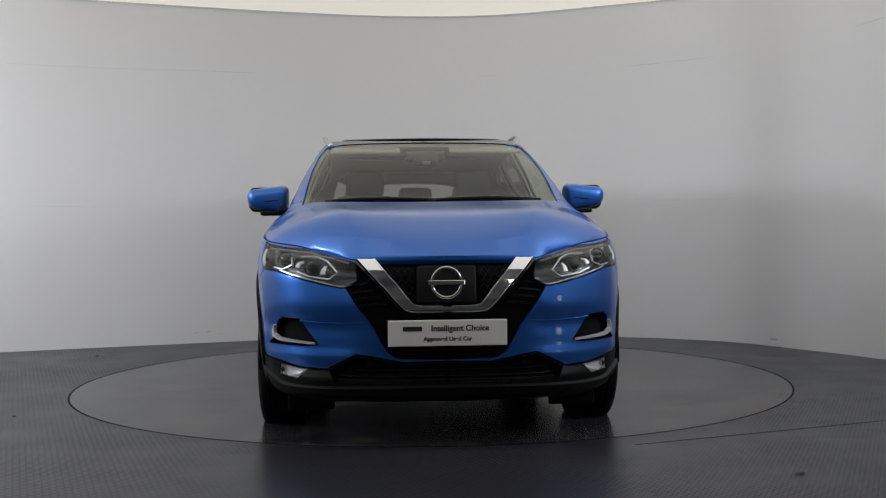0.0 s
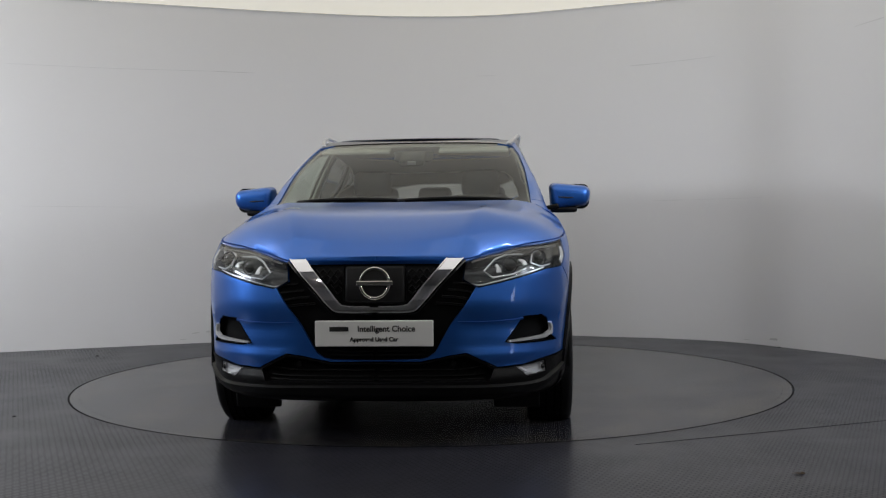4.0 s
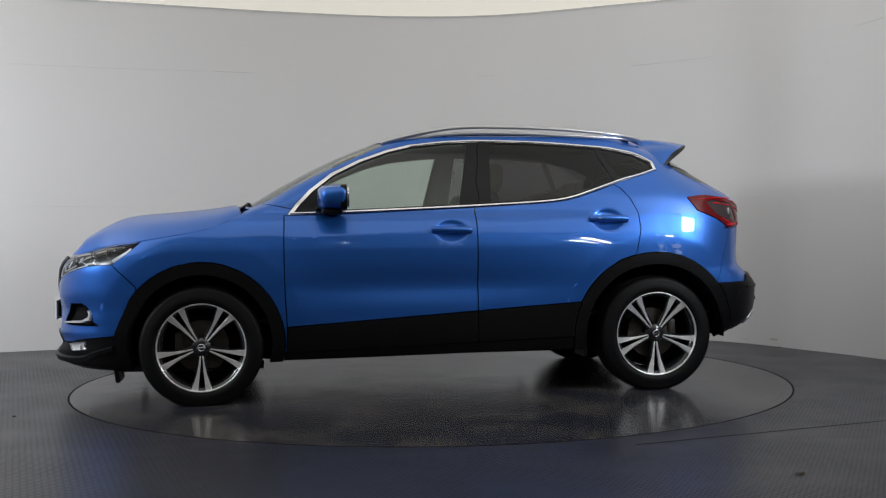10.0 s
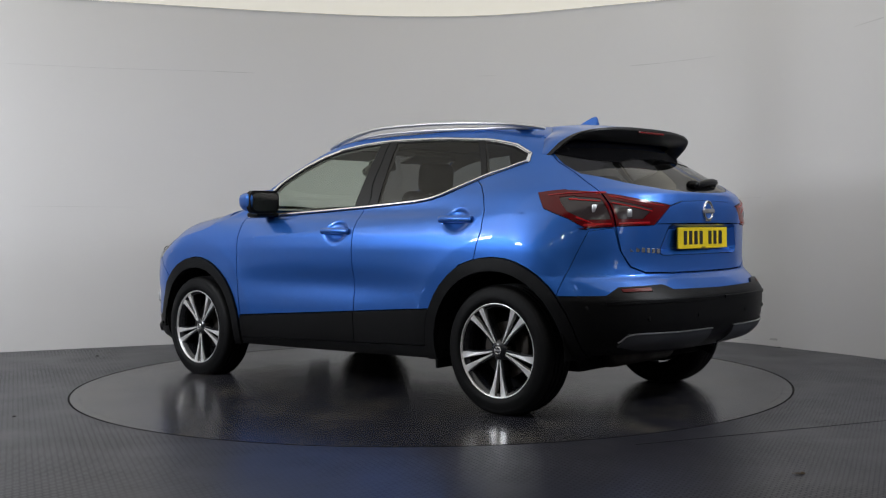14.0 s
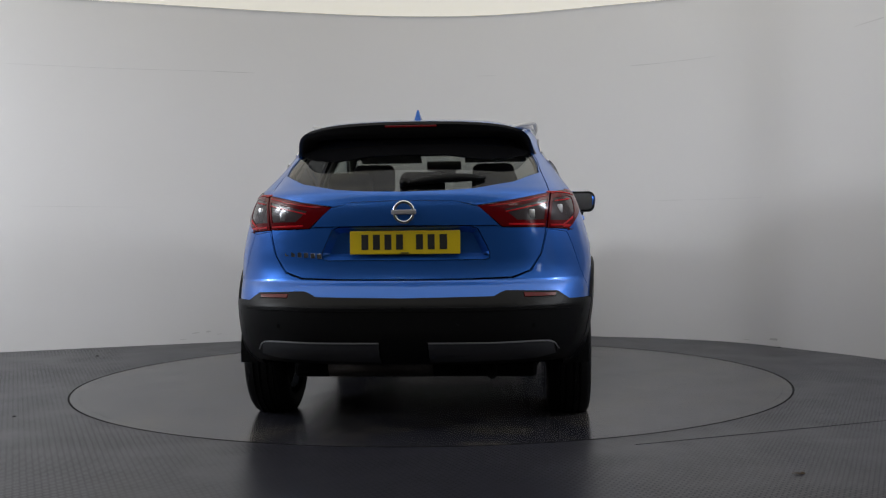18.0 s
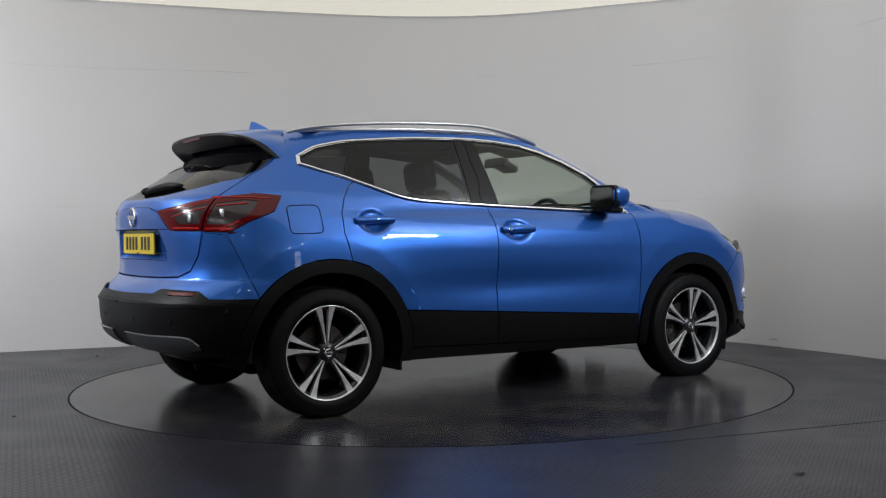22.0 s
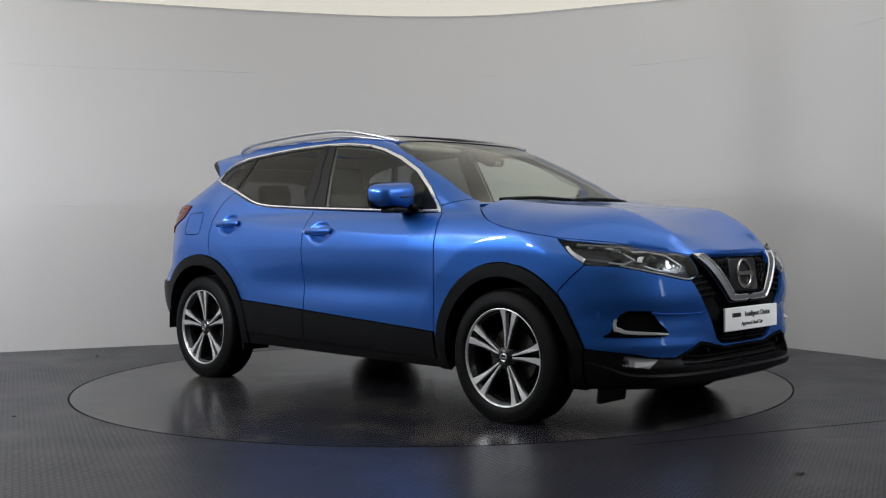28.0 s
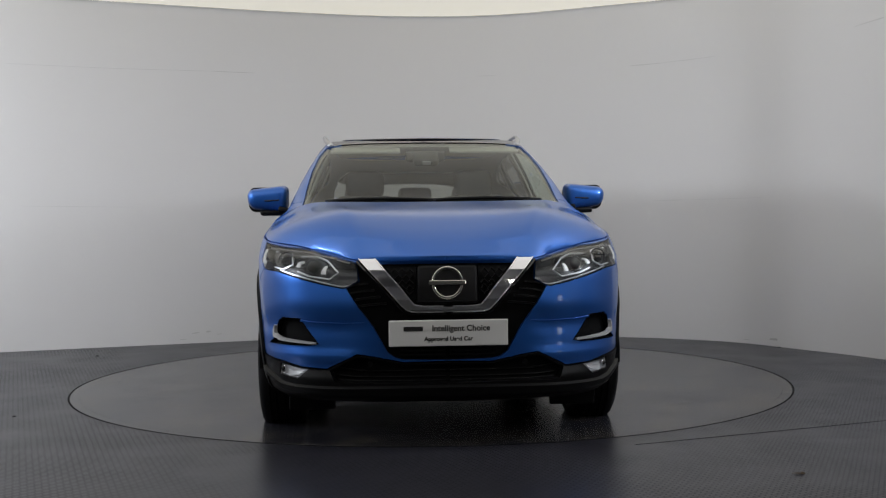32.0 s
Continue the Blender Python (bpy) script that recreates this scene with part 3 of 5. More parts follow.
PANELS = [
    ("hole_sill", "s.98,.2 s.98,.236 s.30,.243 s-.375,.253 s-.98,.262 s-.98,.2"),
    ("hole_tail", "s-1.50,.2 s-1.50,.29 s-1.70,.295 r.74,.345 r.40,.338 r0,.335 r0,.2"),
    ("hole_front", arc(1.323, .338, .392, -20, 200, 22)),
    ("hole_rear", arc(-1.310, .338, .412, -20, 200, 22)),
    ("hole_bonnet", HOOD + " f.73,1.100 f.60,1.108 f.35,1.113 f0,1.115"),
    ("windscreen", "f0,1.122 f.35,1.120 f.60,1.116 f.700,1.110 f.690,1.20 f.668,1.323 f.635,1.42 f.598,1.478 f.50,1.498 f.3,1.504 f0,1.507"),
    ("roof_header", "f0,1.5068 f.3,1.5038 f.5,1.4978 f.585,1.484 f.590,1.50 f.585,1.53 f0,1.53"),
    ("chrome_v", "f0,.605 f.12,.605 f.175,.610 f.21,.640 f.292,.731 f.392,.830 f.318,.830 f.227,.731 f.158,.645 f.141,.634 f.10,.629 f0,.629"),
    ("headlight", "f.402,.824 f.45,.838 f.513,.856 f.637,.886 s1.70,.908 s1.645,.919 s1.68,.890 s1.719,.855 s1.806,.795 f.762,.786 f.652,.754 f.545,.728 f.46,.712 f.395,.745"),
    ("grille_panel", "f0,.830 f.399,.830 f.392,.745 f.446,.713 f.392,.628 f.327,.541 f.263,.428 f.23,.405 f.199,.398 f0,.394"),
    ("drl_pocket", "f.575,.464 f.62,.520 f.655,.573 s1.99,.578 s1.96,.560 s1.915,.474 f.80,.456 f.62,.456"),
    ("fog_lamp", "f.618,.350 s1.958,.367 s1.955,.320 f.669,.308"),
    ("intake", "f0,.372 f.2,.37 f.32,.394 f.40,.405 f.52,.345 f.50,.300 f0,.295"),
    ("arch_front", arc(1.323, .338, .465, -20, 200, 24)),
    ("arch_rear", arc(-1.310, .338, .485, -20, 200, 24)),
    ("front_lower_trim", "f0,.384 f.199,.381 f.325,.407 f.404,.419 f.539,.351 f.655,.357 s1.974,.377 s1.779,.398 s1.62,.40 s1.62,.20 f0,.20"),
    ("front_bumper", "f0,.834 f.40,.834 f.50,.85 s1.806,.795 s1.671,.668 s1.70,.40 s1.70,.2 f0,.2"),
    ("front_window", "s.650,1.087 s.27,1.100 s-.16,1.118 s-.235,1.487 s-.095,1.479 s.104,1.457 s.237,1.426 s.401,1.367 s.564,1.288 s.662,1.213 s.664,1.150"),
    ("rear_window_side", "s-.352,1.128 s-.582,1.139 s-.70,1.147 s-.79,1.158 s-.875,1.177 s-.965,1.207 s-1.118,1.260 s-1.020,1.453 s-.798,1.471 s-.619,1.481 s-.372,1.487"),
    ("quarter_window", "s-1.150,1.272 s-1.293,1.312 s-1.352,1.335 s-1.348,1.362 s-1.265,1.408 s-1.160,1.434 s-1.063,1.449"),
    ("pillar", BELT_IN + " " + TOPL_IN),
    ("window_chrome", BELT + " " + TOPL),
    ("front_door", "s.856,1.062 s.597,1.062 s.269,1.076 s-.066,1.090 s-.25,1.098 s-.25,.497 s.846,.428 s.856,.60 s.860,.75 s.860,.90"),
    ("rear_door", "s-.25,1.098 s-.582,1.116 s-.70,1.1235 s-.794,1.1345 s-.88,1.154 s-.973,1.183 s-1.112,1.232 s-1.150,1.205 s-1.190,1.149 s-1.224,1.06 s-1.228,.96 s-1.194,.81 s-1.10,.78 s-.977,.68 s-.888,.538 s-.25,.497"),
    ("front_door_cladding", "s.846,.428 s-.25,.497 s-.25,.315 s.850,.285"),
    ("rear_door_cladding", "s-.25,.497 s-.888,.538 s-.93,.38 s-.90,.335 s-.25,.315"),
    ("sill", "s.872,.285 s.850,.285 s-.25,.315 s-.92,.337 s-.92,.20 s.88,.20"),
    ("fuel_flap", "s-1.495,1.101 s-1.375,1.104 s-1.356,1.100 s-1.345,1.090 s-1.341,1.074 s-1.337,.985 s-1.340,.970 s-1.350,.960 s-1.366,.957 s-1.488,.955 s-1.505,.958 s-1.516,.968 s-1.519,.984 s-1.522,1.072 s-1.519,1.088 s-1.510,1.097"),
    ("tail_smoke_inner", "r.47,1.062 r.50,1.068 r.672,1.108 r.655,1.012 r.53,1.012"),
    ("tail_smoke", "r.700,1.112 r.764,1.125 s-1.74,1.130 s-1.660,1.122 s-1.672,1.100 s-1.715,1.052 s-1.81,1.004 r.80,1.008 r.685,1.010"),
    ("tail_light_inner", "r.345,1.080 r.50,1.103 r.684,1.142 r.664,.975 r.46,.980"),
    ("tail_light", "r.690,1.143 r.764,1.160 s-1.678,1.163 s-1.60,1.158 s-1.535,1.150 s-1.588,1.071 s-1.725,1.016 s-1.817,.960 r.80,.966 r.670,.973"),
    ("rear_band", "r0,1.345 r.195,1.342 r.30,1.325 r.365,1.316 r.484,1.326 r.560,1.345 r.606,1.366 r.585,1.39 r.52,1.44 r0,1.45"),
    ("plate_recess", "r0,.984 r.31,.984 r.345,.972 r.398,.865 r.398,.835 r.375,.826 r0,.826"),
    ("garnish", "r0,.990 r.445,.987 r.36,1.072 r.25,1.100 r0,1.106"),
    ("rear_window", "r0,1.152 r.20,1.156 r.33,1.165 r.51,1.198 r.635,1.250 r.628,1.30 r.585,1.39 r.52,1.44 r0,1.45"),
    ("tailgate", "r0,.733 r.30,.735 r.505,.741 r.59,.772 r.640,.845 r.660,.93 r.667,.975 r.687,1.142 r.67,1.20 r.645,1.262 r.63,1.32 r.585,1.40 r.53,1.46 r0,1.47"),
    ("reflector", "r.555,.664 r.703,.662 r.700,.646 r.560,.646"),
    ("skid_plate", "r.113,.449 r.60,.449 r.685,.449 r.702,.390 r.603,.371 r.113,.358"),
    ("rear_lower_bumper", "r0,.647 r.417,.653 r.445,.668 r.474,.678 r.71,.672 r.766,.635 s-1.826,.634 s-1.690,.632 s-1.60,.60 s-1.60,.2 r0,.2"),
    ("rear_upper_bumper", "r0,.728 r.30,.730 r.505,.736 r.595,.768 r.650,.86 r.675,.966 s-1.817,.953 s-1.700,.645 s-1.69,.62 r0,.60"),
    ("front_wing", "s1.9,1.17 s1.0,1.135 s.90,1.116 s.80,1.094 s.80,.2 s1.9,.2"),
]
USCALE = 1.5


def inside(poly, p):
    x, y = p[:, 0], p[:, 1]
    res = np.zeros(len(p), bool)
    n = len(poly)
    for i in range(n):
        (x0, y0), (x1, y1) = poly[i], poly[(i + 1) % n]
        if y0 == y1:
            continue
        hit = ((y0 > y) != (y1 > y)) & (x < (x1 - x0) * (y - y0) / (y1 - y0) + x0)
        res ^= hit
    return res


def cut_skin():
    """Cuts the skin into its panels: points (u, z), triangles and each triangle's panel."""
    us = np.concatenate([np.linspace(0, 1, 46), np.linspace(1, 2, 60)[1:], np.linspace(2, 3, 42)[1:]])
    zs = np.linspace(.20, 1.53, 68)
    extra = []
    pts = [(u * USCALE, z) for u in us for z in zs]
    for cx, cz in ((-.098, .962), (-1.045, 1.016)):
        for i in range(-8, 9):
            for j in range(-6, 7):
                x, z = cx + i * .0125 + .002 * (j % 2), cz + j * .0105
                extra.append((u_of("s", x, z) * USCALE, z))
    edges, n = [], len(zs)
    for i in range(len(us) - 1):
        edges.append((i * n, (i + 1) * n))
        edges.append((i * n + n - 1, (i + 1) * n + n - 1))
    for j in range(n - 1):
        edges.append((j, j + 1))
        edges.append(((len(us) - 1) * n + j, (len(us) - 1) * n + j + 1))
    polys = []
    for label, text in PANELS:
        q = trace(text, True)
        q = [(u * USCALE, z) for u, z in q]
        dense = []
        for i, a in enumerate(q):
            b = q[(i + 1) % len(q)]
            k = max(1, int(math.hypot(a[0] - b[0], a[1] - b[1]) / .05))
            for t in range(k):
                dense.append((a[0] + (b[0] - a[0]) * t / k, a[1] + (b[1] - a[1]) * t / k))
        polys.append((label, dense))
        s = len(pts)
        pts += [(min(max(x, 0.0), 3 * USCALE), min(max(z, .20), 1.53)) for x, z in dense]
        edges += [(s + i, s + (i + 1) % len(dense)) for i in range(len(dense))]
    # lines along the shoulder crease and the flares keep them clean
    lines = [[(x, .925 + .055 * (.85 - x) + d) for x in np.linspace(.93, -1.6, 90)] for d in (-.03, -.014, -.005, .005, .014, .03)]
    for cx in (1.323, -1.333):
        lines += [[(cx + r * math.cos(a), .338 + r * math.sin(a)) for a in np.linspace(.15, math.pi - .15, 60)] for r in (.560, .578, .592, .615)]
    for line in lines:
        s = len(pts)
        pts += [(u_of("s", x, z) * USCALE, z) for x, z in line]
        edges += [(s + i, s + i + 1) for i in range(len(line) - 1)]
    pts += extra
    v, _, f, *_ = delaunay_2d_cdt([Vector(p) for p in pts], edges, [], 0, 1e-5)
    v = np.array([tuple(p) for p in v])
    f = np.array([t for t in f if len(t) == 3])
    c = v[f].mean(1)
    lab = np.full(len(f), "body_side", dtype=object)
    free = np.ones(len(f), bool)
    for label, poly in polys:
        hit = free & inside(poly, c)
        lab[hit] = label
        free &= ~hit
    v[:, 0] /= USCALE
    return v, f, lab


def skin_normals(u, z):
    e = 1e-3
    a = skin(np.clip(u + e, 0, 3), z) - skin(np.clip(u - e, 0, 3), z)
    b = skin(u, np.clip(z + e, .2, 1.53)) - skin(u, np.clip(z - e, .2, 1.53))
    n = np.cross(a, b)
    n /= np.linalg.norm(n, axis=1, keepdims=True) + 1e-12
    n[u < 1e-4, 1] = 0
    n[u > 3 - 1e-4, 1] = 0
    return n


def sheet(uv, tri, sides, lift=0.0, gap=0.0028, rim=0.014):
    """A panel out of triangles of the skin, with turned-in edges: verts, faces and normals. sides: 1 left, -1 right."""
    used, inv = np.unique(tri, return_inverse=True)
    tri = inv.reshape(-1, 3)
    u, z = uv[used, 0], uv[used, 1]
    p, n = skin(u, z), skin_normals(u, z)
    q = p[tri]
    flip = np.einsum("ij,ij->i", np.cross(q[:, 1] - q[:, 0], q[:, 2] - q[:, 0]), n[tri].mean(1)) < 0
    tri[flip] = tri[flip][:, ::-1]
    p = p + n * lift
    count = {}
    for a, b, c in tri:
        for e in ((a, b), (b, c), (c, a)):
            k = (min(e), max(e))
            count[k] = None if k in count else e
    border = [e for e in count.values() if e is not None and not (max(u[e[0]], u[e[1]]) < 1e-4 or min(u[e[0]], u[e[1]]) > 3 - 1e-4)]
    shift = np.zeros_like(p)
    for a, b in border:
        d = p[b] - p[a]
        s = np.cross(n[a], d)
        shift[a] += s
        shift[b] += s
    ln = np.linalg.norm(shift, axis=1, keepdims=True)
    shift = np.where(ln > 1e-9, shift / np.maximum(ln, 1e-12), 0)
    shift[(u < 1e-4) | (u > 3 - 1e-4), 1] = 0
    hem = p + shift * .001
    p = p + shift * gap
    V, F, N = [], [], []
    for s in sides:
        o = len(V)
        m = np.array([1, s, 1])
        V += list(p * m)
        N += list(n * m)
        F += [tuple(o + int(i) for i in (t if s > 0 else t[::-1])) for t in tri]
        for a, b in border:
            k = len(V)
            low = p if rim > 0 else hem
            quad = [p[a], p[b], low[b] - n[b] * rim, low[a] - n[a] * rim]
            V += [w * m for w in quad]
            out = np.cross(quad[1] - quad[0], quad[3] - quad[0])
            if (out @ (shift[a] + shift[b]) > 0) != (rim < 0):
                out = -out
            out /= np.linalg.norm(out) + 1e-9
            N += [out * m] * 4
            F.append((k, k + 3, k + 2, k + 1) if s > 0 else (k, k + 1, k + 2, k + 3))
    return V, F, N


def car_body(car):
    uv, tri, lab = cut_skin()
    made = {}

    def panel(key, name, mat, sides=(1, -1), lift=0.0, gap=0.0032, rim=0.016, label="", parent=car):
        keys = (key,) if isinstance(key, str) else key
        t = tri[np.isin(lab, keys)]
        V, F, N = sheet(uv, t, sides, lift, gap, rim)
        ob = mesh_object(name, V, F, mat, parent, label, normals=N)
        made[(name, sides)] = ob
        return ob

    blue = "glossy metallic blue panel"
    panel(("front_bumper",), "front_bumper", PAINT, label="metallic blue front bumper skin")
    panel(("front_lower_trim",), "front_lower_trim", BLACK, lift=.006, rim=.03, label="matt black lower bumper trim")
    panel(("grille_panel", "chrome_v"), "grille_backing", DARK, lift=-.03, gap=0, rim=.0)
    panel("intake", "lower_intake", DARK, lift=-.045, gap=0, rim=0)
    panel("chrome_v", "grille_chrome", CHROME, lift=.016, gap=.001, rim=.03, label="bright chrome V-shaped grille bar")
    panel("windscreen", "windscreen", WIND, lift=-.004, gap=.001, rim=.004, label="clear windscreen")
    panel("roof_header", "roof_header", GLOSS, gap=.0005, rim=.005, label="gloss black header over the windscreen")
    panel("tailgate", "tailgate", PAINT, label="metallic blue tailgate")
    panel("rear_window", "rear_window", REARGLASS, lift=-.003, gap=.001, rim=.003, label="dark tinted rear window")
    tg = made[("tailgate", (1, -1))]
    panel("plate_recess", "plate_recess", PAINT, lift=-.034, gap=.030, rim=-.034, parent=tg)
    panel("garnish", "tailgate_garnish", PAINT, lift=.007, gap=.001, parent=tg)
    panel("rear_band", "window_band", GLOSS, lift=.0, gap=0, rim=.004, parent=tg, label="gloss black band over the rear window")
    panel("rear_upper_bumper", "rear_bumper", PAINT, gap=.0010, label="metallic blue rear bumper skin")
    panel("rear_lower_bumper", "rear_lower_bumper", BLACK, lift=.012, rim=.03, label="matt black rear bumper")
    for s in (1, -1):
        panel("front_wing", "front_wing", PAINT, (s,))
        panel(("body_side", "fuel_flap") if s > 0 else "body_side", "body_side", PAINT, (s,), gap=.0026)
        if s < 0:
            panel("fuel_flap", "fuel_flap", PAINT, (s,))
        for k in ("front", "rear"):
            d = panel(k + "_door", k + "_door", PAINT, (s,))
            panel(k + "_door_cladding", "door_cladding", BLACK, (s,), lift=.010, rim=.03, parent=d, label="matt black lower door cladding")
            w = ("front_window",) if k == "front" else ("rear_window_side",)
            panel(w, "door_window", CLEAR if k == "front" else PRIVACY, (s,), lift=-.006, gap=0, rim=.003, parent=d,
                  label="clear side glass" if k == "front" else "dark privacy glass")
            panel("arch_" + k, "wheel_arch_cladding", BLACK, (s,), lift=.014, rim=.035)
        panel("quarter_window", "quarter_window", PRIVACY, (s,), lift=-.005, gap=0, rim=.003)
        panel("pillar", "window_pillar", SATIN_BLACK, (s,), lift=-.003, gap=0, rim=.01)
        panel("window_chrome", "window_chrome", BRIGHT, (s,), lift=.002, gap=.001, rim=.012, label="chrome strip round the side windows")
        panel("sill", "sill", BLACK, (s,), lift=.004, rim=.03)
        h = panel("headlight", "headlight", LENS, (s,), lift=.002, gap=.001, rim=.02, label="clear headlight lens over dark reflectors")
        panel("headlight", "housing", LAMP_DARK, (s,), lift=-.045, gap=.004, rim=-.04, parent=h)
        panel("drl_pocket", "lamp_pocket", DARK, (s,), lift=-.03, gap=0, rim=-.03)
        panel("fog_lamp", "fog_lamp", DAYLAMP, (s,), lift=-.014, gap=.001, rim=-.016, label="small fog lamp bowl with two round lamps")
        tl = panel("tail_light", "tail_light", RED, (s,), lift=.006, gap=.001, rim=.02, label="red and smoked wrap-round tail light")
        ti = panel("tail_light_inner", "tail_light_inner", RED, (s,), lift=.006, gap=.001, rim=.02)
        panel("tail_smoke", "smoked_lens", SMOKE, (s,), lift=.003, gap=0, rim=.01, parent=tl)
        panel("tail_smoke_inner", "smoked_lens", SMOKE, (s,), lift=.003, gap=0, rim=.01, parent=ti)
        panel("skid_plate", "skid_plate", GREY, (s,), lift=.02, rim=.02, label="satin grey skid plate insert")
        panel("reflector", "reflector", RED, (s,), lift=.014, gap=.001, rim=.015)
    return uv, tri, lab


def car_bonnet(car):
    mid = curve([1.14, 1.224, 1.571, 1.742, 1.90, 1.985, 2.062, 2.100, 2.121], [1.122, 1.110, 1.070, 1.036, .972, .928, .881, .856, .843])
    e = [skin(u, z) for u, z in trace(HOOD)]
    e = spline([tuple(p) for p in e], 7)
    vs, fs, half = [], [], 10
    for i, p in enumerate(e):
        k = i / (len(e) - 1)
        lean = .08 * max(0, (k - .8) / .2) ** 2
        wide = max(.002, p.y - .0065)
        # a crease on each side runs from the grille back to the windscreen's corner
        crease = min(.365 + .25 * (2.12 - p.x), .90 * wide)
        row = [crease * j / half for j in range(half + 1)] + [crease + (wide - crease) * j / half for j in range(1, half + 1)]
        row = [-y for y in row[:0:-1]] + row
        m = len(row)
        for y in row:
            t = y / wide if wide > 1e-6 else 0
            x = p.x + lean * (1 - t * t) - .004
            top = max(p.z, float(mid(x)))
            rise = top - p.z
            zr = top + .030 * math.exp(-((x - 1.84) / .26) ** 2) * min(1, max(0, 2.12 - x) / .12) * min(1, rise / .04)
            if abs(y) <= crease:
                z = top - (top - zr) * (abs(y) / max(crease, 1e-6)) ** 2
            else:
                q = (abs(y) - crease) / (wide - crease)
                z = p.z + (zr - p.z) * (1 - .48 * q - .52 * q ** 3.2)
            # towards the front edge the crease fades out
            k2 = min(1, max(0, 2.115 - p.x) / .10)
            z = k2 * z + (1 - k2) * (p.z + rise * (1 - abs(t) ** 4.6))
            vs.append((x, y, z + .002))
    for i in range(len(e) - 1):
        for j in range(m - 1):
            a = i * m + j
            fs.append((a, a + 1, a + m + 1, a + m))
    # dark copy of the bonnet, added below so the shut line looks dark
    mesh_object("bonnet_backing", [(x - .01, y * .99, z - .03) for x, y, z in vs], fs, DARK, car, "dark sheet added under the bonnet to keep its shut line dark")
    ob = mesh_object("bonnet", vs, fs, PAINT, car, "metallic blue bonnet with two soft creases")
    bm = bmesh.new()
    bm.from_mesh(ob.data)
    bmesh.ops.remove_doubles(bm, verts=bm.verts, dist=4e-4)
    bmesh.ops.recalc_face_normals(bm, faces=bm.faces)
    if sum(f.normal.z for f in bm.faces) < 0:
        bmesh.ops.reverse_faces(bm, faces=bm.faces)
    rim = [x for x in bm.edges if x.is_boundary]
    r = bmesh.ops.extrude_edge_only(bm, edges=rim)
    for v in r["geom"]:
        if isinstance(v, bmesh.types.BMVert):
            v.co += Vector((-.006 if v.co.x > 1.7 else 0, -.006 * (1 if v.co.y > 0 else -1), -.02))
    bm.to_mesh(ob.data)
    bm.free()
    ob.data.polygons.foreach_set("use_smooth", [True] * len(ob.data.polygons))
    ob.data.set_sharp_from_angle(angle=radians(50))


def car_roof(car):
    zc = curve([-1.40, -1.2, -1.0, -.7, -.3, 0, .23], [1.531, 1.551, 1.563, 1.574, 1.574, 1.558, 1.530])
    us = np.concatenate([np.linspace(0, 1, 30), np.linspace(1, 2, 40)[1:], np.linspace(2, 3, 26)[1:]])
    rim = skin(us, 1.53)

    def strip(name, t0, t1, keep, mat, label, lift):
        vs, fs, idx = [], [], [p for p in rim if keep(p[0])]
        m = 19
        for p in idx:
            for j in range(m):
                t = t0 + (t1 - t0) * j / (m - 1)
                y = t * p[1]
                vs.append((p[0], y, 1.53 + lift + max(0, float(zc(p[0])) - 1.53) * (1 - abs(t) ** 2.4)))
        for i in range(len(idx) - 1):
            for j in range(m - 1):
                a = i * m + j
                fs.append((a, a + 1, a + m + 1, a + m))
        ob = mesh_object(name, vs, fs, mat, car, label)
        bm = bmesh.new()
        bm.from_mesh(ob.data)
        bmesh.ops.remove_doubles(bm, verts=bm.verts, dist=4e-4)
        bmesh.ops.recalc_face_normals(bm, faces=bm.faces)
        if sum(f.normal.z for f in bm.faces) < 0:
            bmesh.ops.reverse_faces(bm, faces=bm.faces)
        bm.to_mesh(ob.data)
        bm.free()
        ob.data.polygons.foreach_set("use_smooth", [True] * len(ob.data.polygons))
        return ob

    strip("roof", -1, 1, lambda x: x < .17, PAINT, "metallic blue roof skin", 0)
    strip("glass_roof", -.84, .84, lambda x: -.95 < x < .30, GLOSS, "black glass panorama roof", .006)


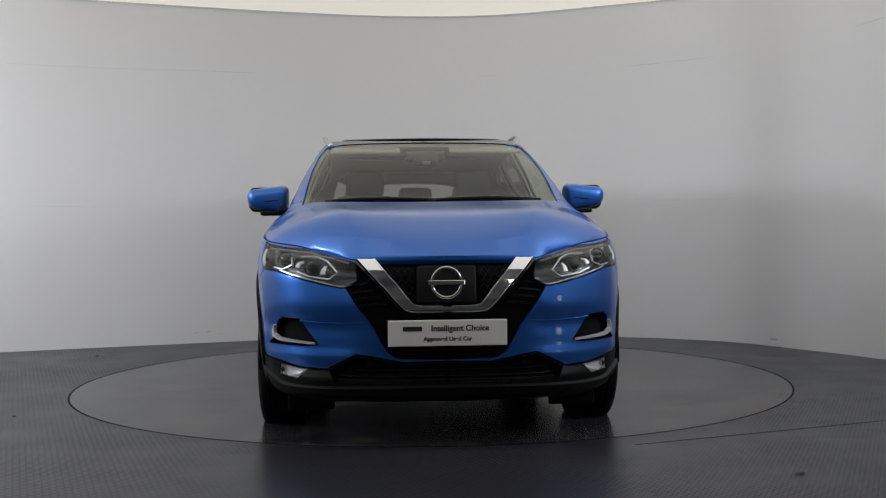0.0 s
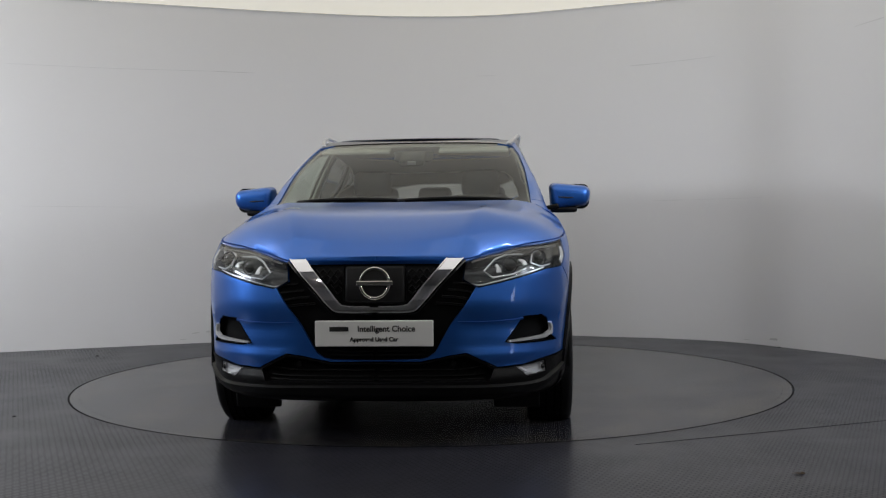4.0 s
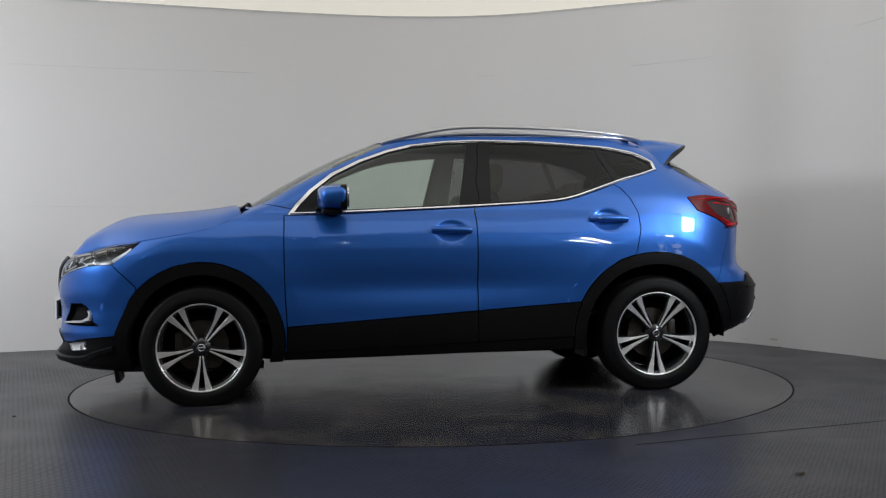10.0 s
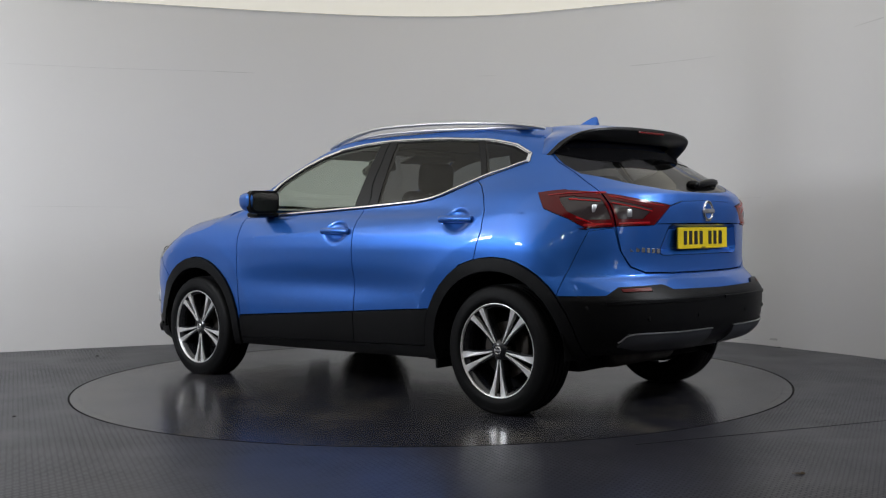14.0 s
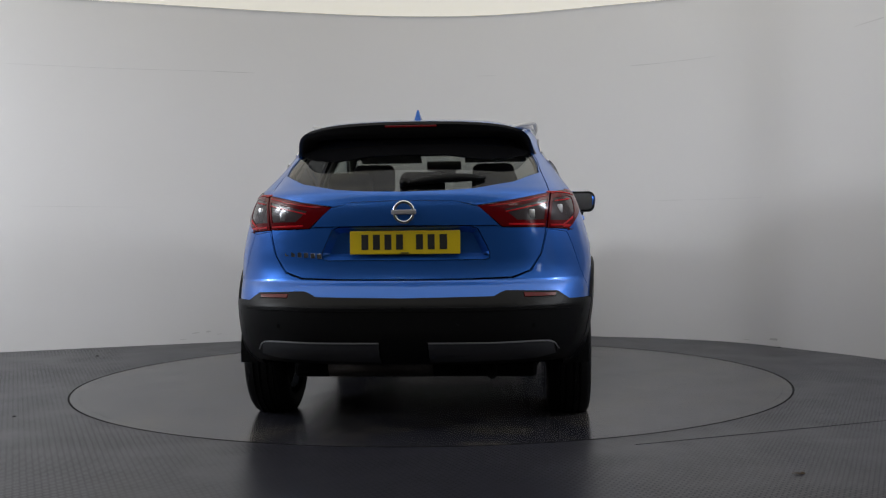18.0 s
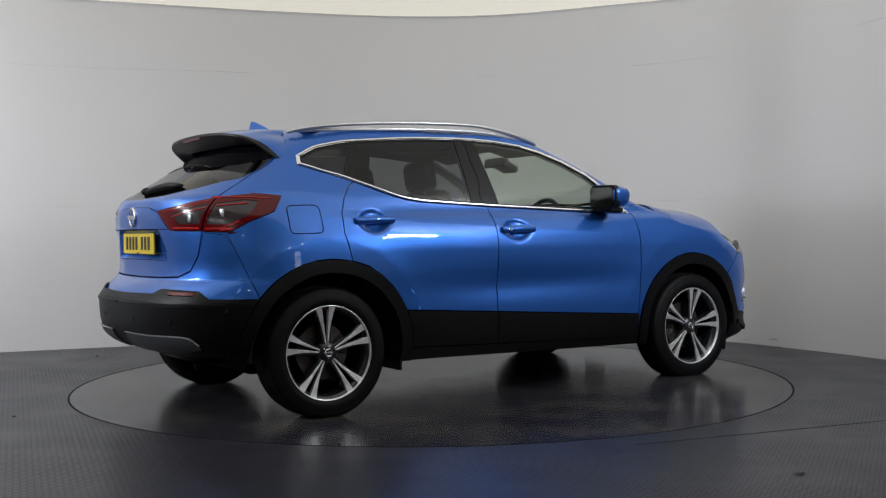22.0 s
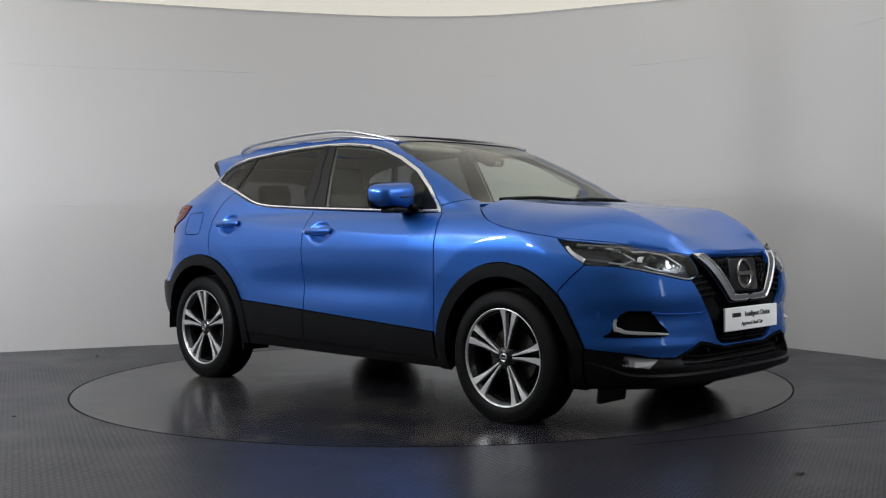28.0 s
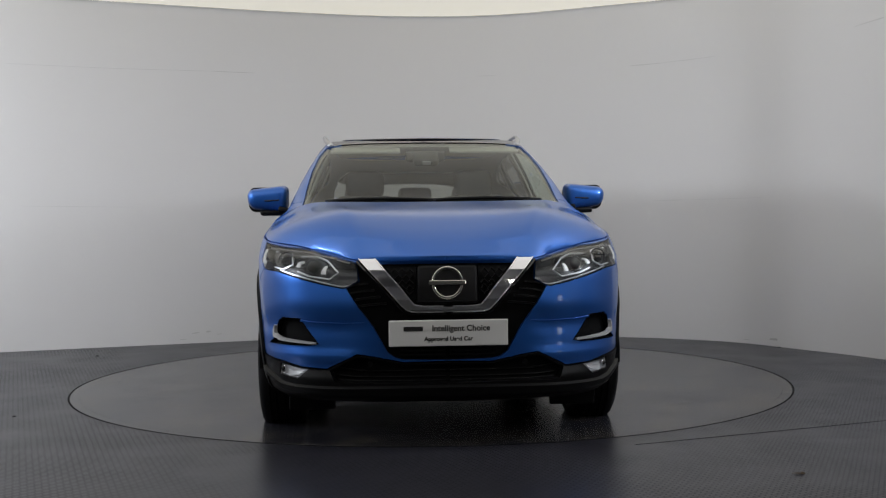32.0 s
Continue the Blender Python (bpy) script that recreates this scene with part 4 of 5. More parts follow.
# ---- wheels ----
def wheel(name, parent, m, phase):
    w = new(name)
    w.parent = parent
    w.matrix_basis = m
    prof = [(.238, -.075), (.246, -.100), (.268, -.112), (.304, -.109), (.328, -.097), (.341, -.080), (.345, -.05)]
    for k in (-.05, -.02, .02, .05):
        prof += [(.345, k - .006), (.336, k - .004), (.336, k + .004), (.345, k + .006)]
    prof += [(.341, .080), (.336, .088), (.330, .096), (.327, .097), (.318, .1045), (.315, .1045), (.304, .109), (.280, .1125), (.277, .1125), (.268, .112), (.262, .110), (.249, .104), (.242, .094), (.238, .075)]
    vs, fs = revolve(prof, 96)
    # the loaded tyre stands flat on the plate and bulges a little above it
    low = -m.translation.z + .0008
    vs = [(x, y * (1 + .05 * max(0, 1 - (z - low) / .05)), max(z, low)) for x, y, z in vs]
    mesh_object("tyre", vs, fs, RUBBER, w, "black road tyre").data.set_sharp_from_angle(angle=radians(40))
    vs, fs = revolve([(.211, -.09), (.228, -.085), (.218, -.03), (.214, .05), (.228, .086), (.242, .092)], 80)
    mesh_object("rim", vs, fs, ALLOY_DARK, w)
    vs, fs = revolve([(.249, .088), (.2500, .0995), (.248, .1025), (.2435, .1025), (.2405, .099), (.239, .090)], 80)
    mesh_object("rim_lip", vs, fs, ALLOY, w, "bright machined rim lip")
    face = lambda r: .079 + .017 * (r / .244) ** 2
    for i in range(5):
        rot = pose(0, 0, 0, 0, -(phase + 72 * i), 0)
        for sgn in (1, -1):
            # the face leans in towards the hub and its edge is turned
            o = [(.036, .0020), (.120, .0085), (.243, .0210), (.241, .0400), (.238, .0590), (.195, .0425), (.150, .0285), (.100, .0185), (.056, .0120)]
            n = len(o)
            bm = bmesh.new()
            a = [bm.verts.new(rot @ Vector((x, face(x), sgn * z))) for x, z in o]
            b = [bm.verts.new(rot @ Vector((x, .066, sgn * z))) for x, z in o]
            for f in ((0, 1, 7, 8), (1, 2, 5, 6, 7), (2, 3, 4, 5)):
                bm.faces.new([a[k] for k in f])
            for k in range(n):
                bm.faces.new((a[k], a[(k + 1) % n], b[(k + 1) % n], b[k]))
            rim = [e for e in bm.edges if all(v in a for v in e.verts) and sum(all(v in a for v in f.verts) for f in e.link_faces) == 1]
            bmesh.ops.bevel(bm, geom=rim, offset=.0013, segments=1, affect="EDGES")
            part("spoke_face", bm, ALLOY, w)
        bm = bmesh.new()
        for sgn in (1, -1):
            o = [(.03, .001), (.216, .0185), (.243, .0205), (.239, .072), (.210, .055), (.150, .036), (.045, .022)]
            o = [(x, sgn * z) for x, z in o]
            prism(bm, o, .026, .0785, rot)
        bmesh.ops.bevel(bm, geom=[e for e in bm.edges if abs(e.verts[0].co.y - .0785) < 1e-4 and abs(e.verts[1].co.y - .0785) < 1e-4], offset=.003, segments=1, affect="EDGES")
        part("spoke_body", bm, ALLOY_DARK, w)
        # ledge between two pairs of spokes, against the rim
        bm = bmesh.new()
        seg = [(.226 * math.cos(radians(a)), .226 * math.sin(radians(a))) for a in range(21, 52, 5)] + [(.243 * math.cos(radians(a)), .243 * math.sin(radians(a))) for a in range(51, 20, -5)]
        prism(bm, seg, .050, .072, rot)
        part("rim_ledge", bm, ALLOY_DARK, w)
    vs, fs = revolve([(0, .088), (.020, .088), (.026, .085), (.030, .088), (.040, .085), (.052, .076), (.056, .04)], 40)
    mesh_object("hub", vs, fs, ALLOY_DARK, w).data.set_sharp_from_angle(angle=radians(40))
    vs, fs = revolve([(.014, .0885), (.0160, .0925), (.0205, .0925), (.022, .0885)], 32)
    badge = mesh_object("hub_badge", vs, fs, CHROME, w, "small chrome centre badge")
    part("badge_bar", rounded((.050, .004, .009), pose(0, .0915, 0), .0015, 1), CHROME, badge)
    for i in range(5):
        a = radians(phase + 36 + 72 * i)
        vs, fs = revolve([(0, .074), (.007, .074), (.009, .070), (.009, .046)], 8)
        mesh_object("wheel_nut", [(x + .050 * math.cos(a), y, z + .050 * math.sin(a)) for x, y, z in vs], fs, IRON, w, smooth=False)
    vs, fs = revolve([(.06, .010), (.148, .010), (.148, -.012), (.06, -.012)], 48)
    mesh_object("brake_disc", vs, fs, IRON, w).data.set_sharp_from_angle(angle=radians(40))
    bm = bmesh.new()
    side = 1 if m.to_euler().z < 1 else -1
    side = -side if m.translation.x < 0 else side
    add_box(bm, (.05, .06, .10), pose(.125 * side, -.008, .03), .012)
    part("brake_caliper", bm, IRON, w, "bare metal brake caliper", True)
    vs, fs = revolve([(0, -.06), (.20, -.06), (.206, -.05)], 40)
    mesh_object("inner_dish", vs, fs, DARK, w)
    return w


# ---- small parts of the car ----
def on_skin(text, lift=0.0, n=6):
    """A smooth path on the skin, with its normals."""
    q = spline([(u, z, 0) for u, z in trace(text)], n)
    u, z = np.clip(np.array([p.x for p in q]), 0, 3), np.array([p.y for p in q])
    nr = skin_normals(u, z)
    return skin(u, z) + nr * lift, nr


def ribbon(name, text, wide, lift, thick, mat, parent, sides=(1, -1), label="", n=6):
    """A strip that lies on the skin along a path; wide: one width, or one for each end."""
    p, nr = on_skin(text, lift, n)
    w = wide if isinstance(wide, tuple) else (wide, wide)
    made = []
    for s in sides:
        vs, fs = [], []
        m = np.array([1, s, 1])
        for i in range(len(p)):
            d = p[min(i + 1, len(p) - 1)] - p[max(i - 1, 0)]
            a = np.cross(nr[i], d)
            a /= np.linalg.norm(a) + 1e-9
            h = (w[0] + (w[1] - w[0]) * i / (len(p) - 1)) / 2
            for q in (p[i] - a * h, p[i] - a * h * .7 + nr[i] * thick, p[i] + a * h * .7 + nr[i] * thick, p[i] + a * h):
                vs.append(q * m)
        for i in range(len(p) - 1):
            for k in range(3):
                f = (i * 4 + k, i * 4 + k + 1, i * 4 + k + 5, i * 4 + k + 4)
                fs.append(f if s > 0 else f[::-1])
        fs += [(0, 1, 2, 3), tuple(len(vs) - 4 + k for k in range(4))]
        bm = bmesh.new()
        bv = [bm.verts.new(v) for v in vs]
        for f in fs:
            bm.faces.new([bv[k] for k in f])
        made.append(part(name, bm, mat, parent, label, True, 30))
    return made


def rounded(size, m, bevel, seg=3):
    bm = bmesh.new()
    add_box(bm, size, m, bevel, seg)
    return bm


def lettering(text, size, m, mat, parent, name="lettering"):
    c = bpy.data.curves.new(name, "FONT")
    c.body, c.size, c.extrude, c.align_x, c.align_y = text, size, .0006, "CENTER", "CENTER"
    c.offset = .0009
    c.materials.append(mat)
    ob = new(name, c)
    ob.parent = parent
    ob.matrix_basis = m
    return ob


def emblem(name, parent, m, r, bar, ring, plate, label):
    """Plain ring with a bar across."""
    e = mesh_object(name, *tube([(r * math.cos(a), r * math.sin(a) * 1.04, 0) for a in [2 * math.pi * i / 40 for i in range(41)]], .0085, 8, False), ring, parent, label)
    e.matrix_basis = m
    bm = rounded((bar, .023, .010), pose(0, 0, .004), .004, 2)
    part("badge_bar", bm, plate, e)
    return e


def front_details(car):
    # front plate
    plate = part("display_plate", rounded((.012, .525, .115), pose(2.208, 0, .514), .004, 2), WHITE, car, "white display plate with dark lettering")
    face = Matrix(((0, 0, 1, 2.2146), (1, 0, 0, 0), (0, 1, 0, .514), (0, 0, 0, 1)))
    lettering("Intelligent Choice", .036, face @ pose(.055, .020, 0), INK, plate)
    part("name_bar", rounded((.085, .020, .001), face @ pose(-.155, .020, .0005), .0003, 1), INK, plate)
    lettering("Approved Used Car", .026, face @ pose(0, -.026, 0), INK, plate)
    part("plate_bracket", rounded((.05, .40, .09), pose(2.180, 0, .514), .006), BLACK, car)
    # grille
    back = part("badge_backing", rounded((.022, .28, .175), pose(2.158, 0, .728, 0, -7, 0), .02, 3), SATIN_BLACK, car, "satin black panel behind the badge", True)
    emblem("front_badge", car, Matrix(((0, 0, 1, 2.172), (1, 0, 0, 0), (0, 1, 0, .733), (0, 0, 0, 1))) @ pose(0, 0, 0, -6), .064, .165, DARK_CHROME, DARK_CHROME, "smoked chrome ring badge with a bar across")
    k = 0
    for z in np.arange(.648, .805, .024):
        top = .13 + (z - .634) * .92
        pts = []
        y = 0.0 if abs(z - .73) > .09 else .15
        while y < top:
            pts.append("f%.4f,%.4f" % (y, z + (.009 if k % 2 else -.009)))
            y += .0165
            k += 1
        if len(pts) > 2:
            ribbon("grille_bar", " ".join(pts), .007, -.014, .012, BLACK, car, n=1)
    for i, z in enumerate((.645, .675, .705, .735)):
        y0, y1 = .235 + (z - .605) * .9, .385 + (z - .628) * .62
        ribbon("side_grille_bar", "f%.3f,%.3f f%.3f,%.3f f%.3f,%.3f" % (y0, z, (y0 + y1) / 2, z - .004, y1, z - .012), .010, -.020, .010, BLACK, car)
    for z in (.415, .432):
        ribbon("lower_grille_bar", "f.01,%.3f f.12,%.3f f.215,%.3f" % (z, z, z + .002), .010, -.014, .012, BLACK, car)
    for z in (.312, .332, .352):
        ribbon("intake_bar", "f.01,%.3f f.20,%.3f f.40,%.3f f.49,%.3f" % (z, z, z, z + .004), .006, -.034, .010, BLACK, car)
    ribbon("grille_surround", "f.01,.597 f.12,.597 f.185,.602 f.225,.640 f.305,.730 f.400,.826", .010, .004, .006, GLOSS, car)
    ribbon("chrome_edge", "f.02,.631 f.10,.631 f.141,.637 f.158,.648 f.227,.733 f.318,.829", .006, .015, .006, BRIGHT, car, label="bright inner edge of the chrome bar", n=3)
    ribbon("chrome_edge", "f.02,.606 f.12,.606 f.175,.612 f.21,.641 f.292,.732 f.390,.829", .005, .015, .006, BRIGHT, car, n=3)
    for y in (.345, -.345):
        vs, fs = tube([(2.145, y, .375), (2.170, y, .375)], .012, 14)
        mesh_object("parking_sensor", vs, fs, BLACK, car, smooth=False)
    # bumper lip
    ribbon("bumper_lip", "f0,.262 f.30,.262 f.55,.262 f.72,.270 s1.90,.300 s1.80,.330", (.05, .03), .002, .020, BLACK, car, label="rounded matt black lip under the bumper")
    ribbon("bumper_crease", "f.37,.560 f.47,.556 f.60,.560 f.655,.566", (.004, .012), -.001, .004, PAINT, car)
    # day lamp in the bumper pocket
    ribbon("day_lamp_bar", "f.585,.466 f.66,.471 f.74,.478 s1.955,.487 s1.932,.495", (.010, .025), -.002, .016, DAYLAMP, car, label="bright silver day lamp bar")
    ribbon("day_lamp_hook", "s1.938,.486 s1.936,.515 s1.945,.540", (.024, .011), -.002, .016, DAYLAMP, car)
    for s in (1, -1):
        for y, z, r in ((.742, .339, .019), (.792, .342, .017)):
            u = u_of("f", y, z)
            p, nr = skin(u, z), Vector(skin_normals(np.array([u]), np.array([z]))[0])
            q = Matrix.Translation((p[0] - .008, p[1] * s, p[2])) @ Vector((nr.x, nr.y * s, nr.z)).to_track_quat("Z", "Y").to_matrix().to_4x4()
            bm = bmesh.new()
            bmesh.ops.create_uvsphere(bm, u_segments=16, v_segments=8, radius=r * .62, matrix=q @ Matrix.Diagonal((1, 1, .6, 1)))
            part("fog_bulb", bm, GLOSS, car, "small round lamp lens", True, 60)
            ring = mesh_object("fog_ring", *tube([(r * math.cos(a), r * math.sin(a), 0) for a in [2 * math.pi * i / 24 for i in range(25)]], .0036, 6, False), CHROME, car)
            ring.matrix_basis = q
    ribbon("fog_reflector", "f.640,.346 f.665,.331 f.700,.327 f.716,.327", (.006, .034), -.006, .004, DAYLAMP, car, label="pale ribbed reflector beside the fog lamp", n=4)
    # inside the headlights
    for s in (1, -1):
        for kind, y, z, r in (("f", .735, .834, .038), ("f", .610, .805, .034)):
            p, nr = skin(u_of(kind, y, z), z), skin_normals(np.array([u_of(kind, y, z)]), np.array([z]))[0]
            c = Vector((p[0] - .030, (p[1] - .012) * s, p[2]))
            q = Vector((.93, .36 * s, .03)).to_track_quat("Z", "Y").to_matrix().to_4x4()
            bm = bmesh.new()
            bmesh.ops.create_uvsphere(bm, u_segments=20, v_segments=12, radius=r * .8, matrix=Matrix.Translation(c) @ q @ Matrix.Diagonal((1, 1, .55, 1)))
            part("projector_lens", bm, GLOSS, car, "round dark projector lens", True, 60)
            ring = mesh_object("projector_ring", *tube([(r * math.cos(a), r * math.sin(a), .006) for a in [2 * math.pi * i / 28 for i in range(29)]], .0032, 6, False), ALLOY_DARK, car)
            ring.matrix_basis = Matrix.Translation(c) @ q
    ribbon("lamp_signature", "f.655,.858 f.58,.858 f.530,.838 f.484,.784 f.525,.754 f.62,.768 f.672,.790", .008, -.010, .005, DAYLAMP, car, n=1)
    ribbon("lamp_signature", "f.785,.878 f.74,.884 f.700,.866 f.696,.818 f.74,.798 f.785,.806", .008, -.010, .005, DAYLAMP, car, n=1)
    ribbon("lamp_guide", "f.425,.728 f.47,.722 f.545,.737 f.652,.763 f.755,.793", .006, -.008, .004, SATIN, car)
    ribbon("lamp_signature", "s1.80,.812 s1.755,.842 s1.70,.885", (.026, .018), -.010, .006, DAYLAMP, car, label="pale light guide at the lamp's tip")
    ribbon("lamp_brow", "f.43,.822 f.52,.846 f.64,.872 s1.74,.890", (.014, .020), -.008, .008, LAMP_DARK, car)
    ribbon("lamp_reflector", "f.640,.842 f.664,.832 f.676,.812", (.018, .028), -.018, .004, SATIN, car)
    ribbon("lamp_reflector", "f.540,.818 f.552,.800 f.556,.780", (.016, .026), -.018, .004, SATIN, car)
    # cowl and wipers
    p = [skin(u_of("f", y, 1.110), 1.110) for y in np.linspace(0, .63, 15)]
    vs = []
    for s, seq in ((1, p[::-1]), (-1, p[1:])):
        for q in seq:
            vs += [(q[0] + .05, q[1] * s, q[2] - .020), (q[0] + .004, q[1] * s, q[2] + .008), (q[0] - .04, q[1] * s, q[2] + .006)]
    fs = [(i * 3 + k, i * 3 + k + 1, i * 3 + k + 4, i * 3 + k + 3) for i in range(len(vs) // 3 - 1) for k in (0, 1)]
    mesh_object("wiper_cowl", vs, fs, BLACK, car, "matt black cowl under the windscreen")
    for y0, y1 in ((.60, -.02), (.02, -.58)):
        pts = []
        for t in np.linspace(0, 1, 9):
            y = y0 + (y1 - y0) * t
            z = 1.128 + .012 * math.sin(t * math.pi)
            q = skin(u_of("f", abs(y), z), z)
            pts.append((q[0] + .012, y, z))
        mesh_object("wiper_blade", *tube(pts, .0075, 8, True, 1.3), BLACK, car, "black wiper blade")


def side_details(car):
    mid = lambda a, b, k: " ".join("s%.4f,%.4f" % ((1 - k) * p[0] + k * q[0], (1 - k) * p[1] + k * q[1]) for p, q in zip(*([tuple(map(float, w[1:].split(","))) for w in t.split()] for t in (a, b))))
    ribbon("chrome_bead", mid(BELT, BELT_IN, .45), .011, .004, .007, BRIGHT, car, n=4)
    roof = lambda t: " ".join(t.split()[:-5])
    ribbon("chrome_bead", mid(roof(TOPL), roof(TOPL_IN), .55), .012, .003, .005, BRIGHT, car, n=4)
    ribbon("pillar_joint", "s-.262,1.108 s-.275,1.22 s-.292,1.36 s-.312,1.495", .006, -.0035, .002, DARK, car, n=4)
    for s in (1, -1):
        # door handles with their hollows
        for x0, x1, z, at in ((.022, -.218, .968, "front"), (-.925, -1.165, 1.024, "rear")):
            xm = (x0 + x1) / 2
            y = float(width(xm, z))
            pts = [(x0 - .004, s * (float(width(x0, z)) + .006), z), (x0 - .03, s * (y + .030), z + .002), (xm, s * (y + .040), z + .001), (x1 + .03, s * (y + .032), z - .001), (x1 + .004, s * (float(width(x1, z)) + .006), z - .003)]
            mesh_object("door_handle", *tube(spline(pts, 5), .0165, 12, True, 1.15), PAINT, car, "body-coloured pull handle")
        vs, fs = tube([(-.182, s * (.892 + .034), .967), (-.182, s * (.892 + .041), .967)], .008, 12)
        if s < 0:
            mesh_object("key_lock", vs, fs, SATIN, car, smooth=False)
        # mirrors
        bm = bmesh.new()
        bmesh.ops.create_cube(bm, size=1.0, matrix=Matrix.Diagonal((.150, .262, .182, 1)))
        for v in bm.verts:
            out = v.co.y > 0
            if v.co.x > 0:
                v.co.y *= .86
                v.co.z *= .80
            if out:
                v.co.z = v.co.z * .66 + .004
                v.co.x -= .018
            if v.co.z < 0:
                v.co.y *= .90
        bmesh.ops.bevel(bm, geom=bm.edges[:], offset=.042, segments=5, affect="EDGES", profile=.5)
        for v in bm.verts:
            v.co = Vector((v.co.x + .597, s * (v.co.y + .932), v.co.z + 1.155))
        mir = part("door_mirror", bm, PAINT, car, "blue door mirror with a slim indicator", True, 60)
        bm = bmesh.new()
        bmesh.ops.create_cube(bm, size=1.0, matrix=Matrix.Diagonal((.01, .198, .114, 1)))
        bmesh.ops.bevel(bm, geom=[e for e in bm.edges if abs(e.verts[0].co.x - e.verts[1].co.x) > .005], offset=.028, segments=4, affect="EDGES", profile=.5)
        for v in bm.verts:
            v.co = Vector((v.co.x + .5045, s * (v.co.y + .930), v.co.z + 1.157))
        part("mirror_glass", bm, CHROME, mir, "silvered mirror glass", True, 40)
        bm = bmesh.new()
        bmesh.ops.create_cube(bm, size=1.0, matrix=Matrix.Diagonal((.034, .234, .144, 1)))
        bmesh.ops.bevel(bm, geom=[e for e in bm.edges if abs(e.verts[0].co.x - e.verts[1].co.x) > .02], offset=.042, segments=6, affect="EDGES", profile=.5)
        for v in bm.verts:
            v.co = Vector((v.co.x + .530, s * (v.co.y * (1 + .5 * min(0, v.co.z)) + .930), v.co.z + 1.156))
        part("mirror_bezel", bm, BLACK, mir, "", True)
        mesh_object("indicator", *tube([(.664, s * .86, 1.150), (.666, s * .92, 1.146), (.640, s * .992, 1.146), (.575, s * 1.036, 1.150)], .006, 8, True, .8), GLOSS, mir)
        part("mirror_base", rounded((.115, .17, .032), pose(.59, s * .885, 1.078), .012, 3), BLACK, mir, "", True)
        part("mirror_arm", rounded((.085, .10, .030), pose(.635, s * .815, 1.090, 12 * s, 0, 0), .010, 3), BLACK, mir, "", True)
        # roof rails
        bar = spline([(.27, s * .570, 1.488), (.236, s * .580, 1.502), (.10, s * .605, 1.534), (-.05, s * .620, 1.562), (-.20, s * .628, 1.580), (-.40, s * .633, 1.583), (-.70, s * .627, 1.577),
                      (-1.0, s * .617, 1.560), (-1.2, s * .592, 1.541), (-1.32, s * .545, 1.522), (-1.38, s * .502, 1.508)], 6)
        mesh_object("roof_rail", *tube(bar, [.010] + [.0185 - .006 * min(1, i / 20) for i in range(len(bar) - 2)] + [.007], 10, True, .85), SATIN, car, "satin silver roof rail")
        low = spline([(.24, s * .576, 1.494), (.05, s * .607, 1.522), (-.20, s * .619, 1.546), (-.6, s * .619, 1.546), (-1.0, s * .609, 1.530), (-1.20, s * .584, 1.522), (-1.33, s * .533, 1.514)], 6)
        mesh_object("rail_foot", *tube(low, .006, 8, True, 1.6), SATIN, car)


